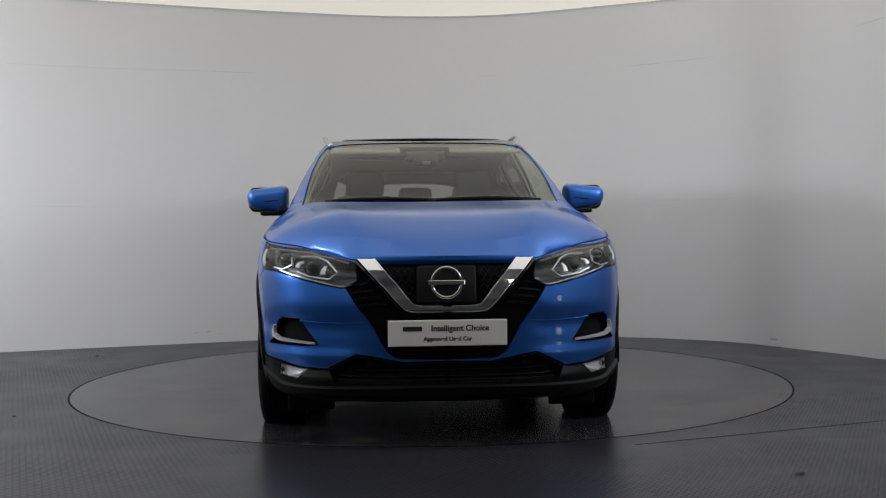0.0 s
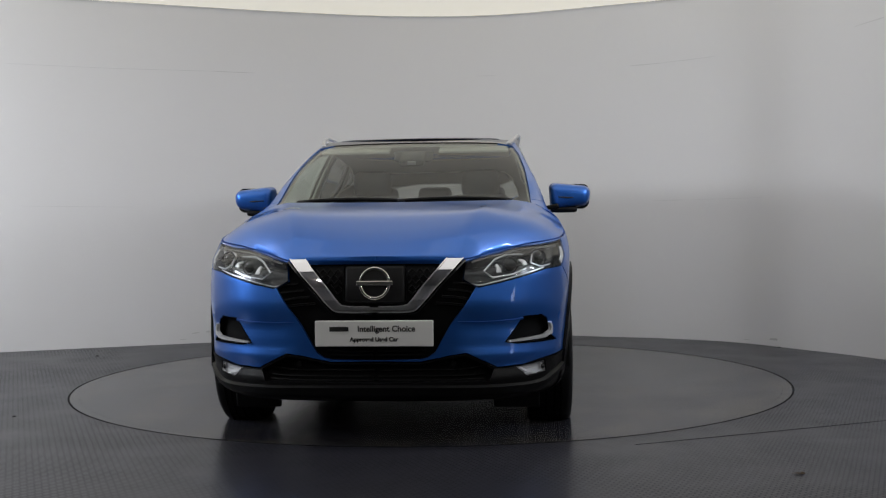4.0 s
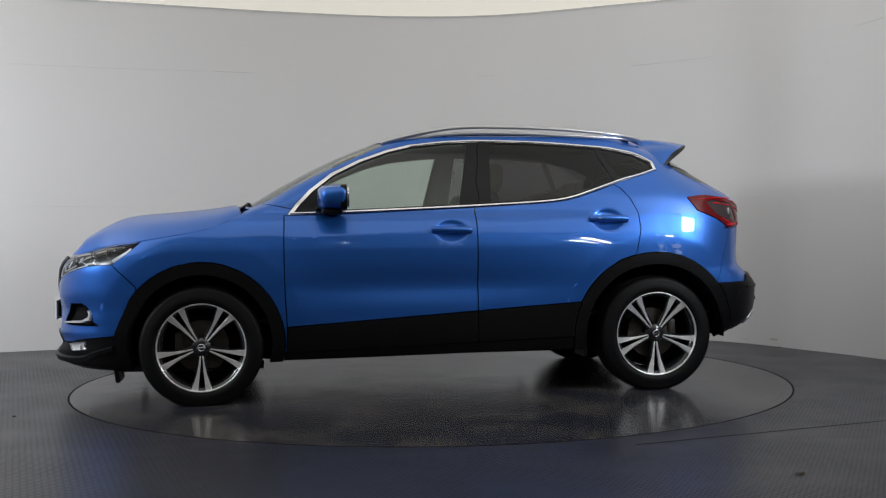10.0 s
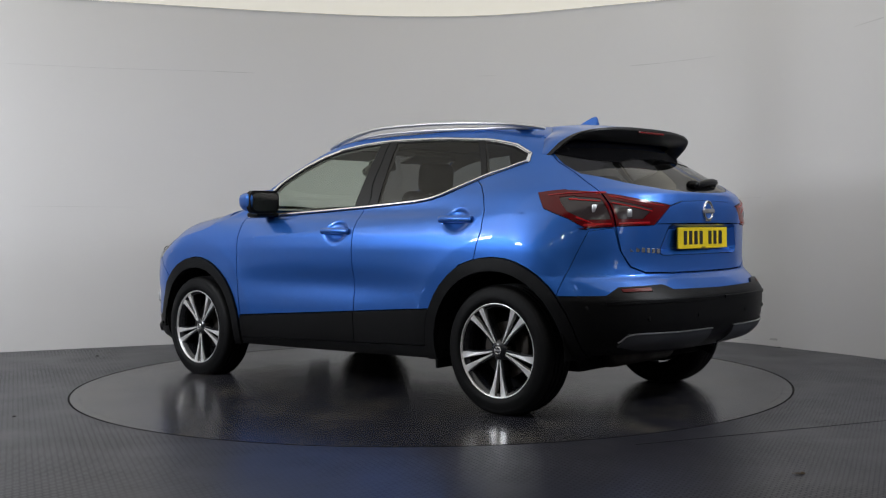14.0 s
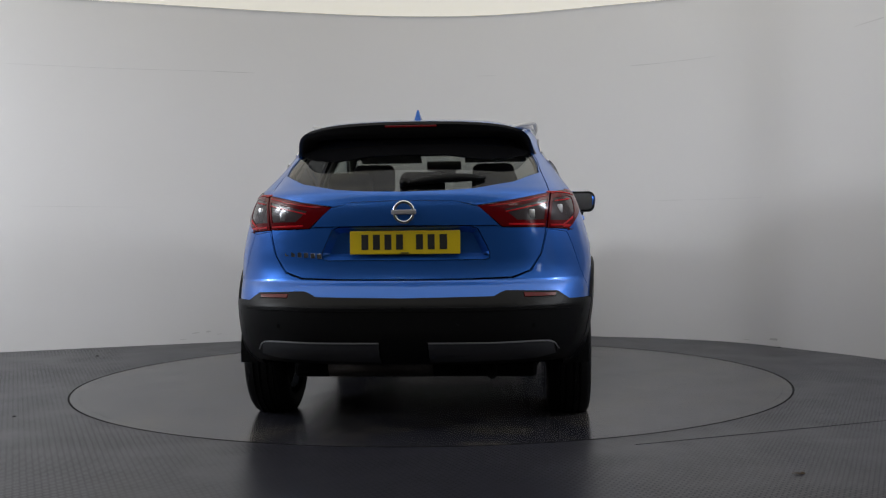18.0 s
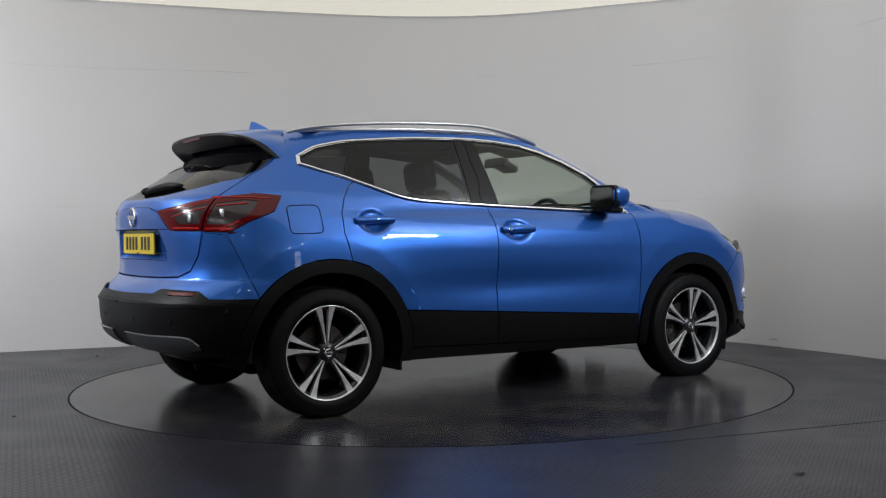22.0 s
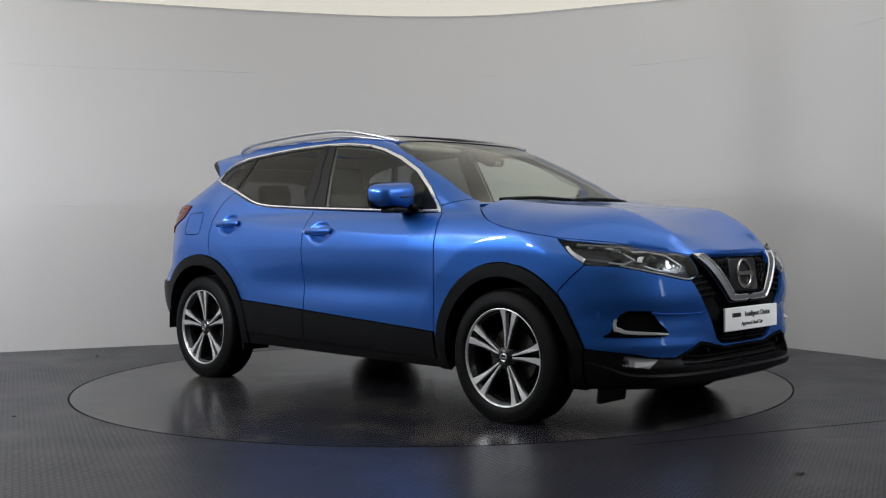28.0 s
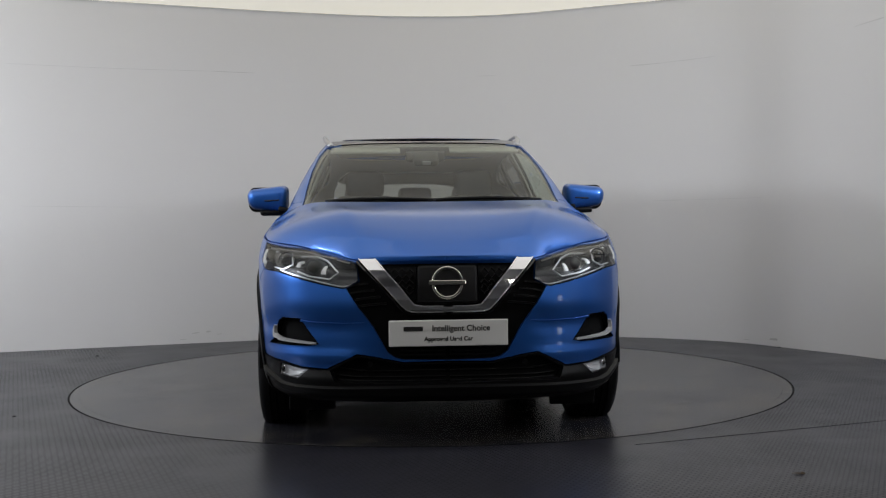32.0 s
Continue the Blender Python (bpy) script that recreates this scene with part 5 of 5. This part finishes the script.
def rear_details(car):
    # number plate with bars in place of characters
    plate = part("number_plate", rounded((.010, .525, .112), pose(-2.040, 0, .910), .003, 2), YELLOW, car, "yellow number plate with black marks")
    for y, w in ((.190, .046), (.135, .046), (.080, .046), (.025, .046), (-.070, .046), (-.125, .046), (-.183, .050)):
        part("plate_mark", rounded((.002, w * .72, .072), pose(-2.0458, y, .912), .0006, 1), INK, plate)
    part("plate_mark", rounded((.002, .04, .006), pose(-2.0458, .0, .860), .0006, 1), INK, plate)
    emblem("rear_badge", car, Matrix(((0, 0, -1, -2.073), (-1, 0, 0, 0), (0, 1, 0, 1.053), (0, 0, 0, 1))), .046, .118, CHROME, SATIN, "chrome ring badge with a bar across")
    for i in range(7):
        y = .628 - i * .0335
        z = .862 - i * .0025
        p = skin(u_of("r", y, z), z)
        q = skin(u_of("r", y - .02, z), z)
        a = math.degrees(math.atan2(q[0] - p[0], -(q[1] - p[1])))
        part("name_mark", rounded((.005, .024, .026), pose(p[0] - .002, y - .012, z, 0, 0, a * .9), .002, 1), CHROME, car)
    # spoiler
    top, black = [], []
    for i in range(49):
        a = radians(-90 + 180 * i / 48)
        sn, cs = math.sin(a), math.cos(a)
        t = abs(sn)
        cz = max(0, cs) ** .36
        y = math.copysign(.575 * t ** .80 + .045 * (1 - cz), sn)
        z = 1.352 + .160 * cz
        x = -1.728 + .030 * t * t + .205 * (1 - cz)
        inn = Vector((0, -sn, -max(cs, 0))).normalized()
        low = 1 - cz
        flat = Vector((-1.350, y * .975, 1.5375 - .016 * t * t))
        zb = min(1.525, z + .035 - .02 * low)
        side = Vector(skin(u_of("s", -1.365 - .075 * low, zb), zb))
        side.y = math.copysign(side.y - .002, sn)
        w = min(1, max(0, (low - .04) / .30))
        base = flat.lerp(side, w * w * (3 - 2 * w))
        tip = Vector((x, y, z))
        cut = 1 - .32 * min(1, max(0, (low - .10) / .75))
        at = lambda k: base.lerp(tip, k) + Vector((0, 0, .012 * math.sin(math.pi * k) * (1 - low))) - inn * .004 * math.sin(math.pi * k) * low
        top.append([at(cut * k) for k in (0, .2, .4, .6, .8, 1)])
        black.append([at(cut), at(cut + (1 - cut) * .5), tip, tip + inn * .014 + Vector((-.004, 0, 0)), tip + inn * .030 + Vector((.010, 0, 0)), tip + inn * .052 + Vector((.045, 0, 0)),
                      tip + inn * .075 + Vector((.100, 0, 0))])

    def loft(name, rows, mat, label, shut):
        k = len(rows[0])
        vs = [p for r in rows for p in r]
        fs = [(i * k + j, i * k + j + 1, (i + 1) * k + j + 1, (i + 1) * k + j) for i in range(len(rows) - 1) for j in range(k - 1)]
        if shut:
            fs += [tuple(range(k)), tuple((len(rows) - 1) * k + j for j in range(k))[::-1]]
        bm = bmesh.new()
        bv = [bm.verts.new(v) for v in vs]
        for f in fs:
            bm.faces.new([bv[i] for i in f])
        return part(name, bm, mat, car, label, True, 45)

    loft("spoiler", top, PAINT, "metallic blue roof spoiler", False)
    loft("spoiler_lip", black, SPOILER_BLACK, "dull black spoiler lip and underside", True)
    part("brake_lamp", rounded((.010, .26, .012), pose(-1.730, 0, 1.488, 0, 10, 0), .004, 2), RED, car, "slim red high brake lamp")
    # aerial
    fin = [(-1.205, 1.540), (-1.24, 1.556), (-1.29, 1.584), (-1.335, 1.606), (-1.362, 1.612), (-1.372, 1.606), (-1.374, 1.580), (-1.388, 1.526), (-1.21, 1.530)]
    bm = bmesh.new()
    prism(bm, fin, -.018, .018)
    for v in bm.verts:
        v.co.y *= max(.12, 1.35 - (v.co.z - 1.53) / .082 * 1.2)
    bmesh.ops.bevel(bm, geom=bm.edges[:], offset=.003, segments=2, affect="EDGES")
    part("shark_fin_aerial", bm, PAINT, car, "blue shark-fin aerial", True, 50)
    # rear wiper
    pts = []
    for t in np.linspace(0, 1, 9):
        y = .02 - .40 * t
        z = 1.184 + .032 * t
        p = skin(u_of("r", abs(y), z), z)
        pts.append((p[0] - .014, y, z + .012 * math.sin(t * 3.14)))
    mesh_object("rear_wiper", *tube(pts, [.008, .013, .018, .019, .020, .021, .020, .016, .007], 8, True, 1.0), BLACK, car, "black rear wiper")
    bm = bmesh.new()
    bmesh.ops.create_uvsphere(bm, u_segments=16, v_segments=10, radius=.034, matrix=pose(-1.985, 0, 1.196) @ Matrix.Diagonal((1.1, .9, .7, 1)))
    part("wiper_cap", bm, BLACK, car, "", True, 60)
    # lamps
    ribbon("lamp_line", "r.475,1.050 r.58,1.072 r.668,1.092", .007, .005, .003, BRIGHT_RED, car)
    ribbon("lamp_line", "r.705,1.100 r.78,1.112 s-1.75,1.112", .007, .005, .003, BRIGHT_RED, car)
    for s in (1, -1):
        for kind, k, z in (("r", .735, 1.065), ("r", .600, 1.040)):
            p = skin(u_of(kind, k, z), z)
            a = math.degrees(math.atan2(p[1], -p[0])) * .9
            part("bulb_reflector", rounded((.012, .030, .042), pose(p[0] - .002, p[1] * s, z, 0, 0, -a * s), .006, 2), SATIN, car, "bright reversing lamp", True)
    ribbon("lamp_line", "r.40,1.078 r.52,1.092 r.668,1.126", .005, .0065, .003, BRIGHT_RED, car)
    ribbon("lamp_line", "r.49,.992 r.58,.990 r.655,.988", .010, .0065, .003, BRIGHT_RED, car)
    ribbon("lamp_line", "r.685,.986 r.78,.983 s-1.84,.978", .010, .0065, .003, BRIGHT_RED, car)
    ribbon("lamp_line", "s-1.84,.985 s-1.80,1.005 s-1.76,1.022", (.006, .010), .0065, .003, BRIGHT_RED, car)
    ribbon("lamp_line", "r.705,1.136 s-1.85,1.143 s-1.72,1.142 s-1.60,1.135", .006, .0065, .003, BRIGHT_RED, car)
    # bumper
    ribbon("bumper_shelf", "r.01,.600 r.30,.600 r.62,.602 s-1.92,.600", .020, .004, .014, BLACK, car)
    ribbon("skid_edge", "r.115,.449 r.40,.449 r.66,.449 r.71,.412", .006, .018, .006, SATIN, car, label="bright edge of the skid insert")
    for y in (.25, -.25, .60, -.60):
        p = skin(u_of("r", abs(y), .52), .52)
        vs, fs = tube([(p[0] - .004, y, .52), (p[0] - .015, y, .52)], .012, 12)
        mesh_object("parking_sensor", vs, fs, BLACK, car, smooth=False)


def seat(car, x, y, back=.62):
    s = part("seat_base", rounded((.50, .50, .16), pose(x, y, .58, 0, -6, 0), .05, 3), FABRIC, car, "dark grey cloth seat", True)
    bm = bmesh.new()
    add_box(bm, (.13, .48, back), pose(x - .27, y, .90, 0, -14, 0), .05, 3)
    for v in bm.verts:
        k = max(0, (v.co.z - .95) / .3)
        v.co.y = y + (v.co.y - y) * (1 - .22 * k)
    part("seat_back", bm, FABRIC, s, "", True)
    part("headrest", rounded((.10, .26, .18), pose(x - .385, y, 1.285, 0, -8, 0), .045, 3), FABRIC, s, "", True)
    for d in (.05, -.05):
        mesh_object("headrest_post", *tube([(x - .375, y + d, 1.12), (x - .385, y + d, 1.24)], .006, 8), SATIN, s)
    return s


def cabin(car):
    seat(car, -.06, .37)
    seat(car, -.06, -.37)
    part("rear_bench", rounded((.50, 1.26, .16), pose(-.72, 0, .60, 0, -5, 0), .05, 3), FABRIC, car, "dark rear bench", True)
    part("rear_backrest", rounded((.15, 1.24, .56), pose(-1.02, 0, .88, 0, -20, 0), .05, 3), FABRIC, car, "", True)
    for y in (.40, 0, -.40):
        part("headrest", rounded((.10, .25, .15), pose(-1.16, y, 1.215, 0, -12, 0), .045, 3), FABRIC, car, "", True)
    bm = bmesh.new()
    prism(bm, [(.98, 1.085), (.78, 1.075), (.62, 1.045), (.56, 1.00), (.56, .85), (.64, .74), (.98, .72)], -.70, .70)
    bmesh.ops.bevel(bm, geom=bm.edges[:], offset=.02, segments=3, affect="EDGES")
    dash = part("dashboard", bm, DASH, car, "dark moulded dashboard", True)
    part("instrument_hood", rounded((.22, .36, .07), pose(.63, -.37, 1.065, 0, 6, 0), .03, 3), DASH, dash, "", True)
    q = pose(.46, -.37, .985, 0, -66, 0)
    ring = mesh_object("steering_wheel", *tube([(.185 * math.cos(a), .185 * math.sin(a), 0) for a in [2 * math.pi * i / 40 for i in range(41)]], .015, 10, False), DASH, car, "black steering wheel")
    ring.matrix_basis = q
    part("wheel_hub", rounded((.11, .15, .05), pose(0, 0, -.01), .02, 3), DASH, ring, "", True)
    part("wheel_spoke", rounded((.03, .35, .02), pose(-.01, 0, 0), .008, 2), DASH, ring, "", True)
    part("wheel_spoke", rounded((.16, .035, .02), pose(-.09, 0, 0), .008, 2), DASH, ring, "", True)
    part("cabin_mirror", rounded((.035, .24, .065), pose(.395, .0, 1.415, 0, 8, 0), .016, 3), DASH, car, "black interior mirror", True)
    part("camera_housing", rounded((.16, .15, .05), pose(.455, 0, 1.398, 0, 24, 0), .018, 3), DASH, car, "", True)
    part("sensor_window", rounded((.012, .05, .022), pose(.535, 0, 1.366, 0, 24, 0), .004, 2), SATIN, car)
    part("parcel_shelf", rounded((.62, 1.16, .02), pose(-1.55, 0, 1.045), .008, 2), DASH, car)
    part("centre_console", rounded((.75, .20, .22), pose(.22, 0, .62), .03, 3), DASH, car, "", True)
    part("cabin_floor", rounded((2.9, 1.4, .03), pose(-.35, 0, .45), .01, 1), DASH, car)
    part("bulkhead", rounded((.03, 1.4, .55), pose(1.02, 0, .78), .01, 1), DARK, car)
    part("boot_wall", rounded((.03, 1.2, .55), pose(-1.86, 0, .74), .01, 1), DARK, car)
    for y in (.36, -.36):
        part("sun_visor", rounded((.16, .42, .018), pose(.30, y, 1.462, 0, 16, 0), .007, 2), TRIM, car, "", True)
    vs, fs = [], []
    for i, x in enumerate(np.linspace(-1.30, .14, 16)):
        for j in range(9):
            t = j / 4 - 1
            vs.append((x, t * .56, 1.512 + .028 * (1 - t * t) * min(1, (.3 - x) * 2)))
    fs = [(i * 9 + j, i * 9 + j + 1, i * 9 + j + 10, i * 9 + j + 9) for i in range(15) for j in range(8)]
    mesh_object("headlining", vs, fs, TRIM, car, "pale grey roof lining")


def underside(car):
    bm = bmesh.new()
    add_box(bm, (3.55, 1.24, .08), pose(.10, 0, .262), .02)
    part("underbody", bm, DARK, car, "dark underbody")
    for x, r in ((1.323, .405), (-1.333, .425)):
        for s in (1, -1):
            vs, fs = [], []
            for i in range(25):
                a = radians(-4 + 188 * i / 24)
                for y in (.50, .874):
                    vs.append((x + r * math.cos(a), y * s, .338 + r * math.sin(a)))
            fs = [(i * 2, i * 2 + 1, i * 2 + 3, i * 2 + 2) for i in range(24)]
            k = len(vs)
            vs.append((x, .50 * s, .338))
            fs += [(i * 2, i * 2 + 2, k) for i in range(24)]
            mesh_object("arch_liner", vs, fs, DARK, car, "dark wheel arch liner")
    for s in (1, -1):
        part("air_deflector", rounded((.025, .22, .085), pose(1.80, s * .62, .165, 0, 8, 0), .008, 2), BLACK, car)
        part("mud_flap", rounded((.020, .20, .06), pose(-.895, s * .77, .240), .006, 2), BLACK, car)
        mesh_object("rear_trailing_arm", *tube([(-.75, s * .52, .27), (-1.32, s * .60, .26)], .035, 10), DARK, car)
    mesh_object("rear_axle", *tube([(-1.35, -.62, .255), (-1.35, .62, .255)], .045, 12), DARK, car, "dark rear axle beam")
    mesh_object("front_axle", *tube([(1.32, -.62, .27), (1.32, .62, .27)], .03, 10), DARK, car)
    part("engine_tray", rounded((.80, 1.05, .035), pose(1.55, 0, .215), .012, 2), BLACK, car)
    mesh_object("exhaust_silencer", *tube([(-1.72, -.10, .30), (-1.72, .42, .30)], .085, 16, True, .8), IRON, car, "dull steel exhaust silencer")
    mesh_object("tail_pipe", *tube([(-1.72, -.36, .30), (-1.80, -.40, .285), (-1.88, -.40, .262)], .024, 12), DARK, car)
    for i in range(6):
        y = (-.5, -.3, -.1, .1, .3, .5)[i]
        part("tray_rib", rounded((.05, .07, .03), pose(2.00, y, .208), .008, 1), BLACK, car)


# ---- marks on wall and floor ----
def wall_marks():
    def crack(x0, x1, z0, z1, w):
        pts = [p for p in WALL_LINE if x0 <= p.x <= x1]
        near = lambda x: min(range(len(WALL_LINE) - 1), key=lambda i: abs((WALL_LINE[i].x + WALL_LINE[i + 1].x) / 2 - x) if WALL_LINE[i].y > 0 else 99)

        def at(x):
            i = near(x)
            a, b = WALL_LINE[i], WALL_LINE[i + 1]
            t = (x - a.x) / (b.x - a.x)
            return a.lerp(b, t)
        seq = [at(x0)] + pts + [at(x1)]
        vs, n = [], len(seq)
        for i, p in enumerate(seq):
            k = i / (n - 1)
            d = seq[min(i + 1, n - 1)] - seq[max(i - 1, 0)]
            o = Vector((d.y, -d.x, 0)).normalized()
            z = z0 + (z1 - z0) * k
            h = w * .6 * (.4 + .6 * math.sin(math.pi * min(1, k * 1.0)) + .1 * math.sin(9 * k)) / 2
            for q, zz in ((p - o * .01, z - h), (p + o * .0025, z - h), (p + o * .0025, z + h), (p - o * .01, z + h)):
                vs.append((q.x, q.y, zz))
        fs = [(i * 4 + k, i * 4 + k + 1, i * 4 + k + 5, i * 4 + k + 4) for i in range(n - 1) for k in range(3)]
        ob = mesh_object("wall_joint", vs, fs, SEAM, smooth=False)
        tagged(ob, "thin cracked joint line in the painted wall", "wall joint", "joints in the wall", "structure")
    for x0, x1, z0, z1, w in ((-3.5, -2.75, 2.383, 2.378, .003), (-2.75, -1.9, 2.378, 2.39, .004), (-1.9, -1.56, 2.39, 2.388, .008), (1.77, 2.03, 2.397, 2.404, .008), (2.05, 2.42, 2.404, 2.414, .005),
                              (1.96, 2.20, 1.206, 1.207, .004), (2.24, 2.70, 1.207, 1.205, .004), (-3.4, -2.55, 1.207, 1.195, .003), (3.15, 3.26, 2.436, 2.46, .004), (.45, .62, 2.39, 2.39, .004)):
        crack(x0, x1, z0, z1, w)
    for x0, x1, z, w in ((-2.10, -2.04, .088, .02), (-1.99, -1.95, .095, .03), (-1.90, -1.86, .07, .012), (-2.20, -2.14, .035, .010), (2.74, 2.78, .055, .03), (2.60, 2.63, .03, .012)):
        crack(x0, x1, z, z + .004, w)
    # floor plates' joint, a leaf-like scrap and specks
    bm = bmesh.new()
    for (xa, ya), (xb, yb) in (((.90, -2.262), (3.2, -1.38)),):
        d = Vector((xb - xa, yb - ya, 0))
        add_box(bm, (d.length, .003, .002), pose((xa + xb) / 2, (ya + yb) / 2, .0003, 0, 0, math.degrees(math.atan2(d.y, d.x))))
    tagged(part("floor_joint", bm, DARK), "thin dark joint between floor plates", "floor joint", kind="structure")
    bm = bmesh.new()
    for k in range(3):
        prism(bm, [(-.022, 0), (0, .006), (.022, .001), (0, -.005)], -.001, .001, pose(1.418 + .012 * k, -2.876 + .006 * k, .004, 78, 10 * k, 35 * k - 20))
    tagged(part("scrap", bm, material("dry_scrap", (.20, .15, .10), .8, vary=.3, vary_scale=40)), "small dry brown scrap lying on the floor", "scrap")
    for x, y, r in ((-2.648, 1.509, .012), (-2.223, -1.299, .010), (2.77, 1.52, .012), (-2.4, -.2, .006)):
        bm = bmesh.new()
        bmesh.ops.create_icosphere(bm, subdivisions=1, radius=r, matrix=pose(x, y, r * .25) @ Matrix.Diagonal((1.2, .9, .5, 1)))
        tagged(part("floor_speck", bm, INK), "small dark speck of dirt on the floor", "speck", "specks on the floor")


# ---- the car ----
OFFSET = (0.0994, -0.0546)


def heading(t):
    """Degrees of the turntable: at rest, a steady turn, at rest again."""
    T = curve([0, 2.6, 3.0, 3.5, 4.0, 4.5, 5.0, 6.0, 9.0, 12.0, 16.0, 20.0, 24.0, 28.0, 30.0, 30.5, 31.0, 31.5, 32.0],
              [86.9, 86.9, 87.95, 90.55, 94.96, 100.77, 107.38, 120.35, 158.66, 197.21, 249.09, 301.33, 353.13, 404.78, 430.74, 436.86, 441.9, 445.2, 446.81])
    return -float(T(t))


def build_car():
    car = new("car")
    tagged(car, "metallic blue five-door crossover car with black lower cladding", "car")
    uv, tri, lab = car_body(car)
    car_bonnet(car)
    car_roof(car)
    inner_shell(car, uv, tri, lab)
    for x, z in ((1.323, .325), (-1.332, .336)):
        for s in (1, -1):
            wheel("wheel", car, pose(x, .782 * s, z, 0, 0, 0 if s > 0 else 180), 270 if s > 0 else (100 if x > 0 else 86))
    front_details(car)
    side_details(car)
    rear_details(car)
    cabin(car)
    underside(car)
    return car


def inner_shell(car, uv, tri, lab):
    skip = ("hole_sill", "hole_tail", "hole_front", "hole_rear", "hole_bonnet", "windscreen", "front_window", "rear_window_side", "quarter_window", "rear_window", "rear_band", "headlight", "drl_pocket", "grille_panel",
            "chrome_v", "intake", "fog_lamp", "plate_recess")
    high = uv[tri][:, :, 1].mean(1) > 1.09
    t = tri[~np.isin(lab, skip) & ~high]
    # near-black backing under the panels puts shade into their gaps
    V, F, N = sheet(uv, t, (1, -1), -.022, 0, .02)
    mesh_object("inner_shell", V, F, DARK, car, "dark inner body shell that keeps the panel gaps dark", normals=N)
    for s in (1, -1):
        V, F, N = sheet(uv, tri[~np.isin(lab, skip) & high], (s,), -.02, 0, .01)
        mesh_object("pillar_trim", V, F, TRIM, car, "pale grey inner pillar trim", normals=N)


studio()
table = floor_and_table()
studio_lights()
wall_marks()
car = build_car()


def motions():
    times = [0.0, 2.6] + [3.0 + 0.5 * i for i in range(59)]
    walk(table, [(t, pose(0, 0, 0, 0, 0, heading(t))) for t in times])
    walk(car, [(t, pose(0, 0, 0, 0, 0, heading(t)) @ pose(*OFFSET, 0)) for t in times])


motions()
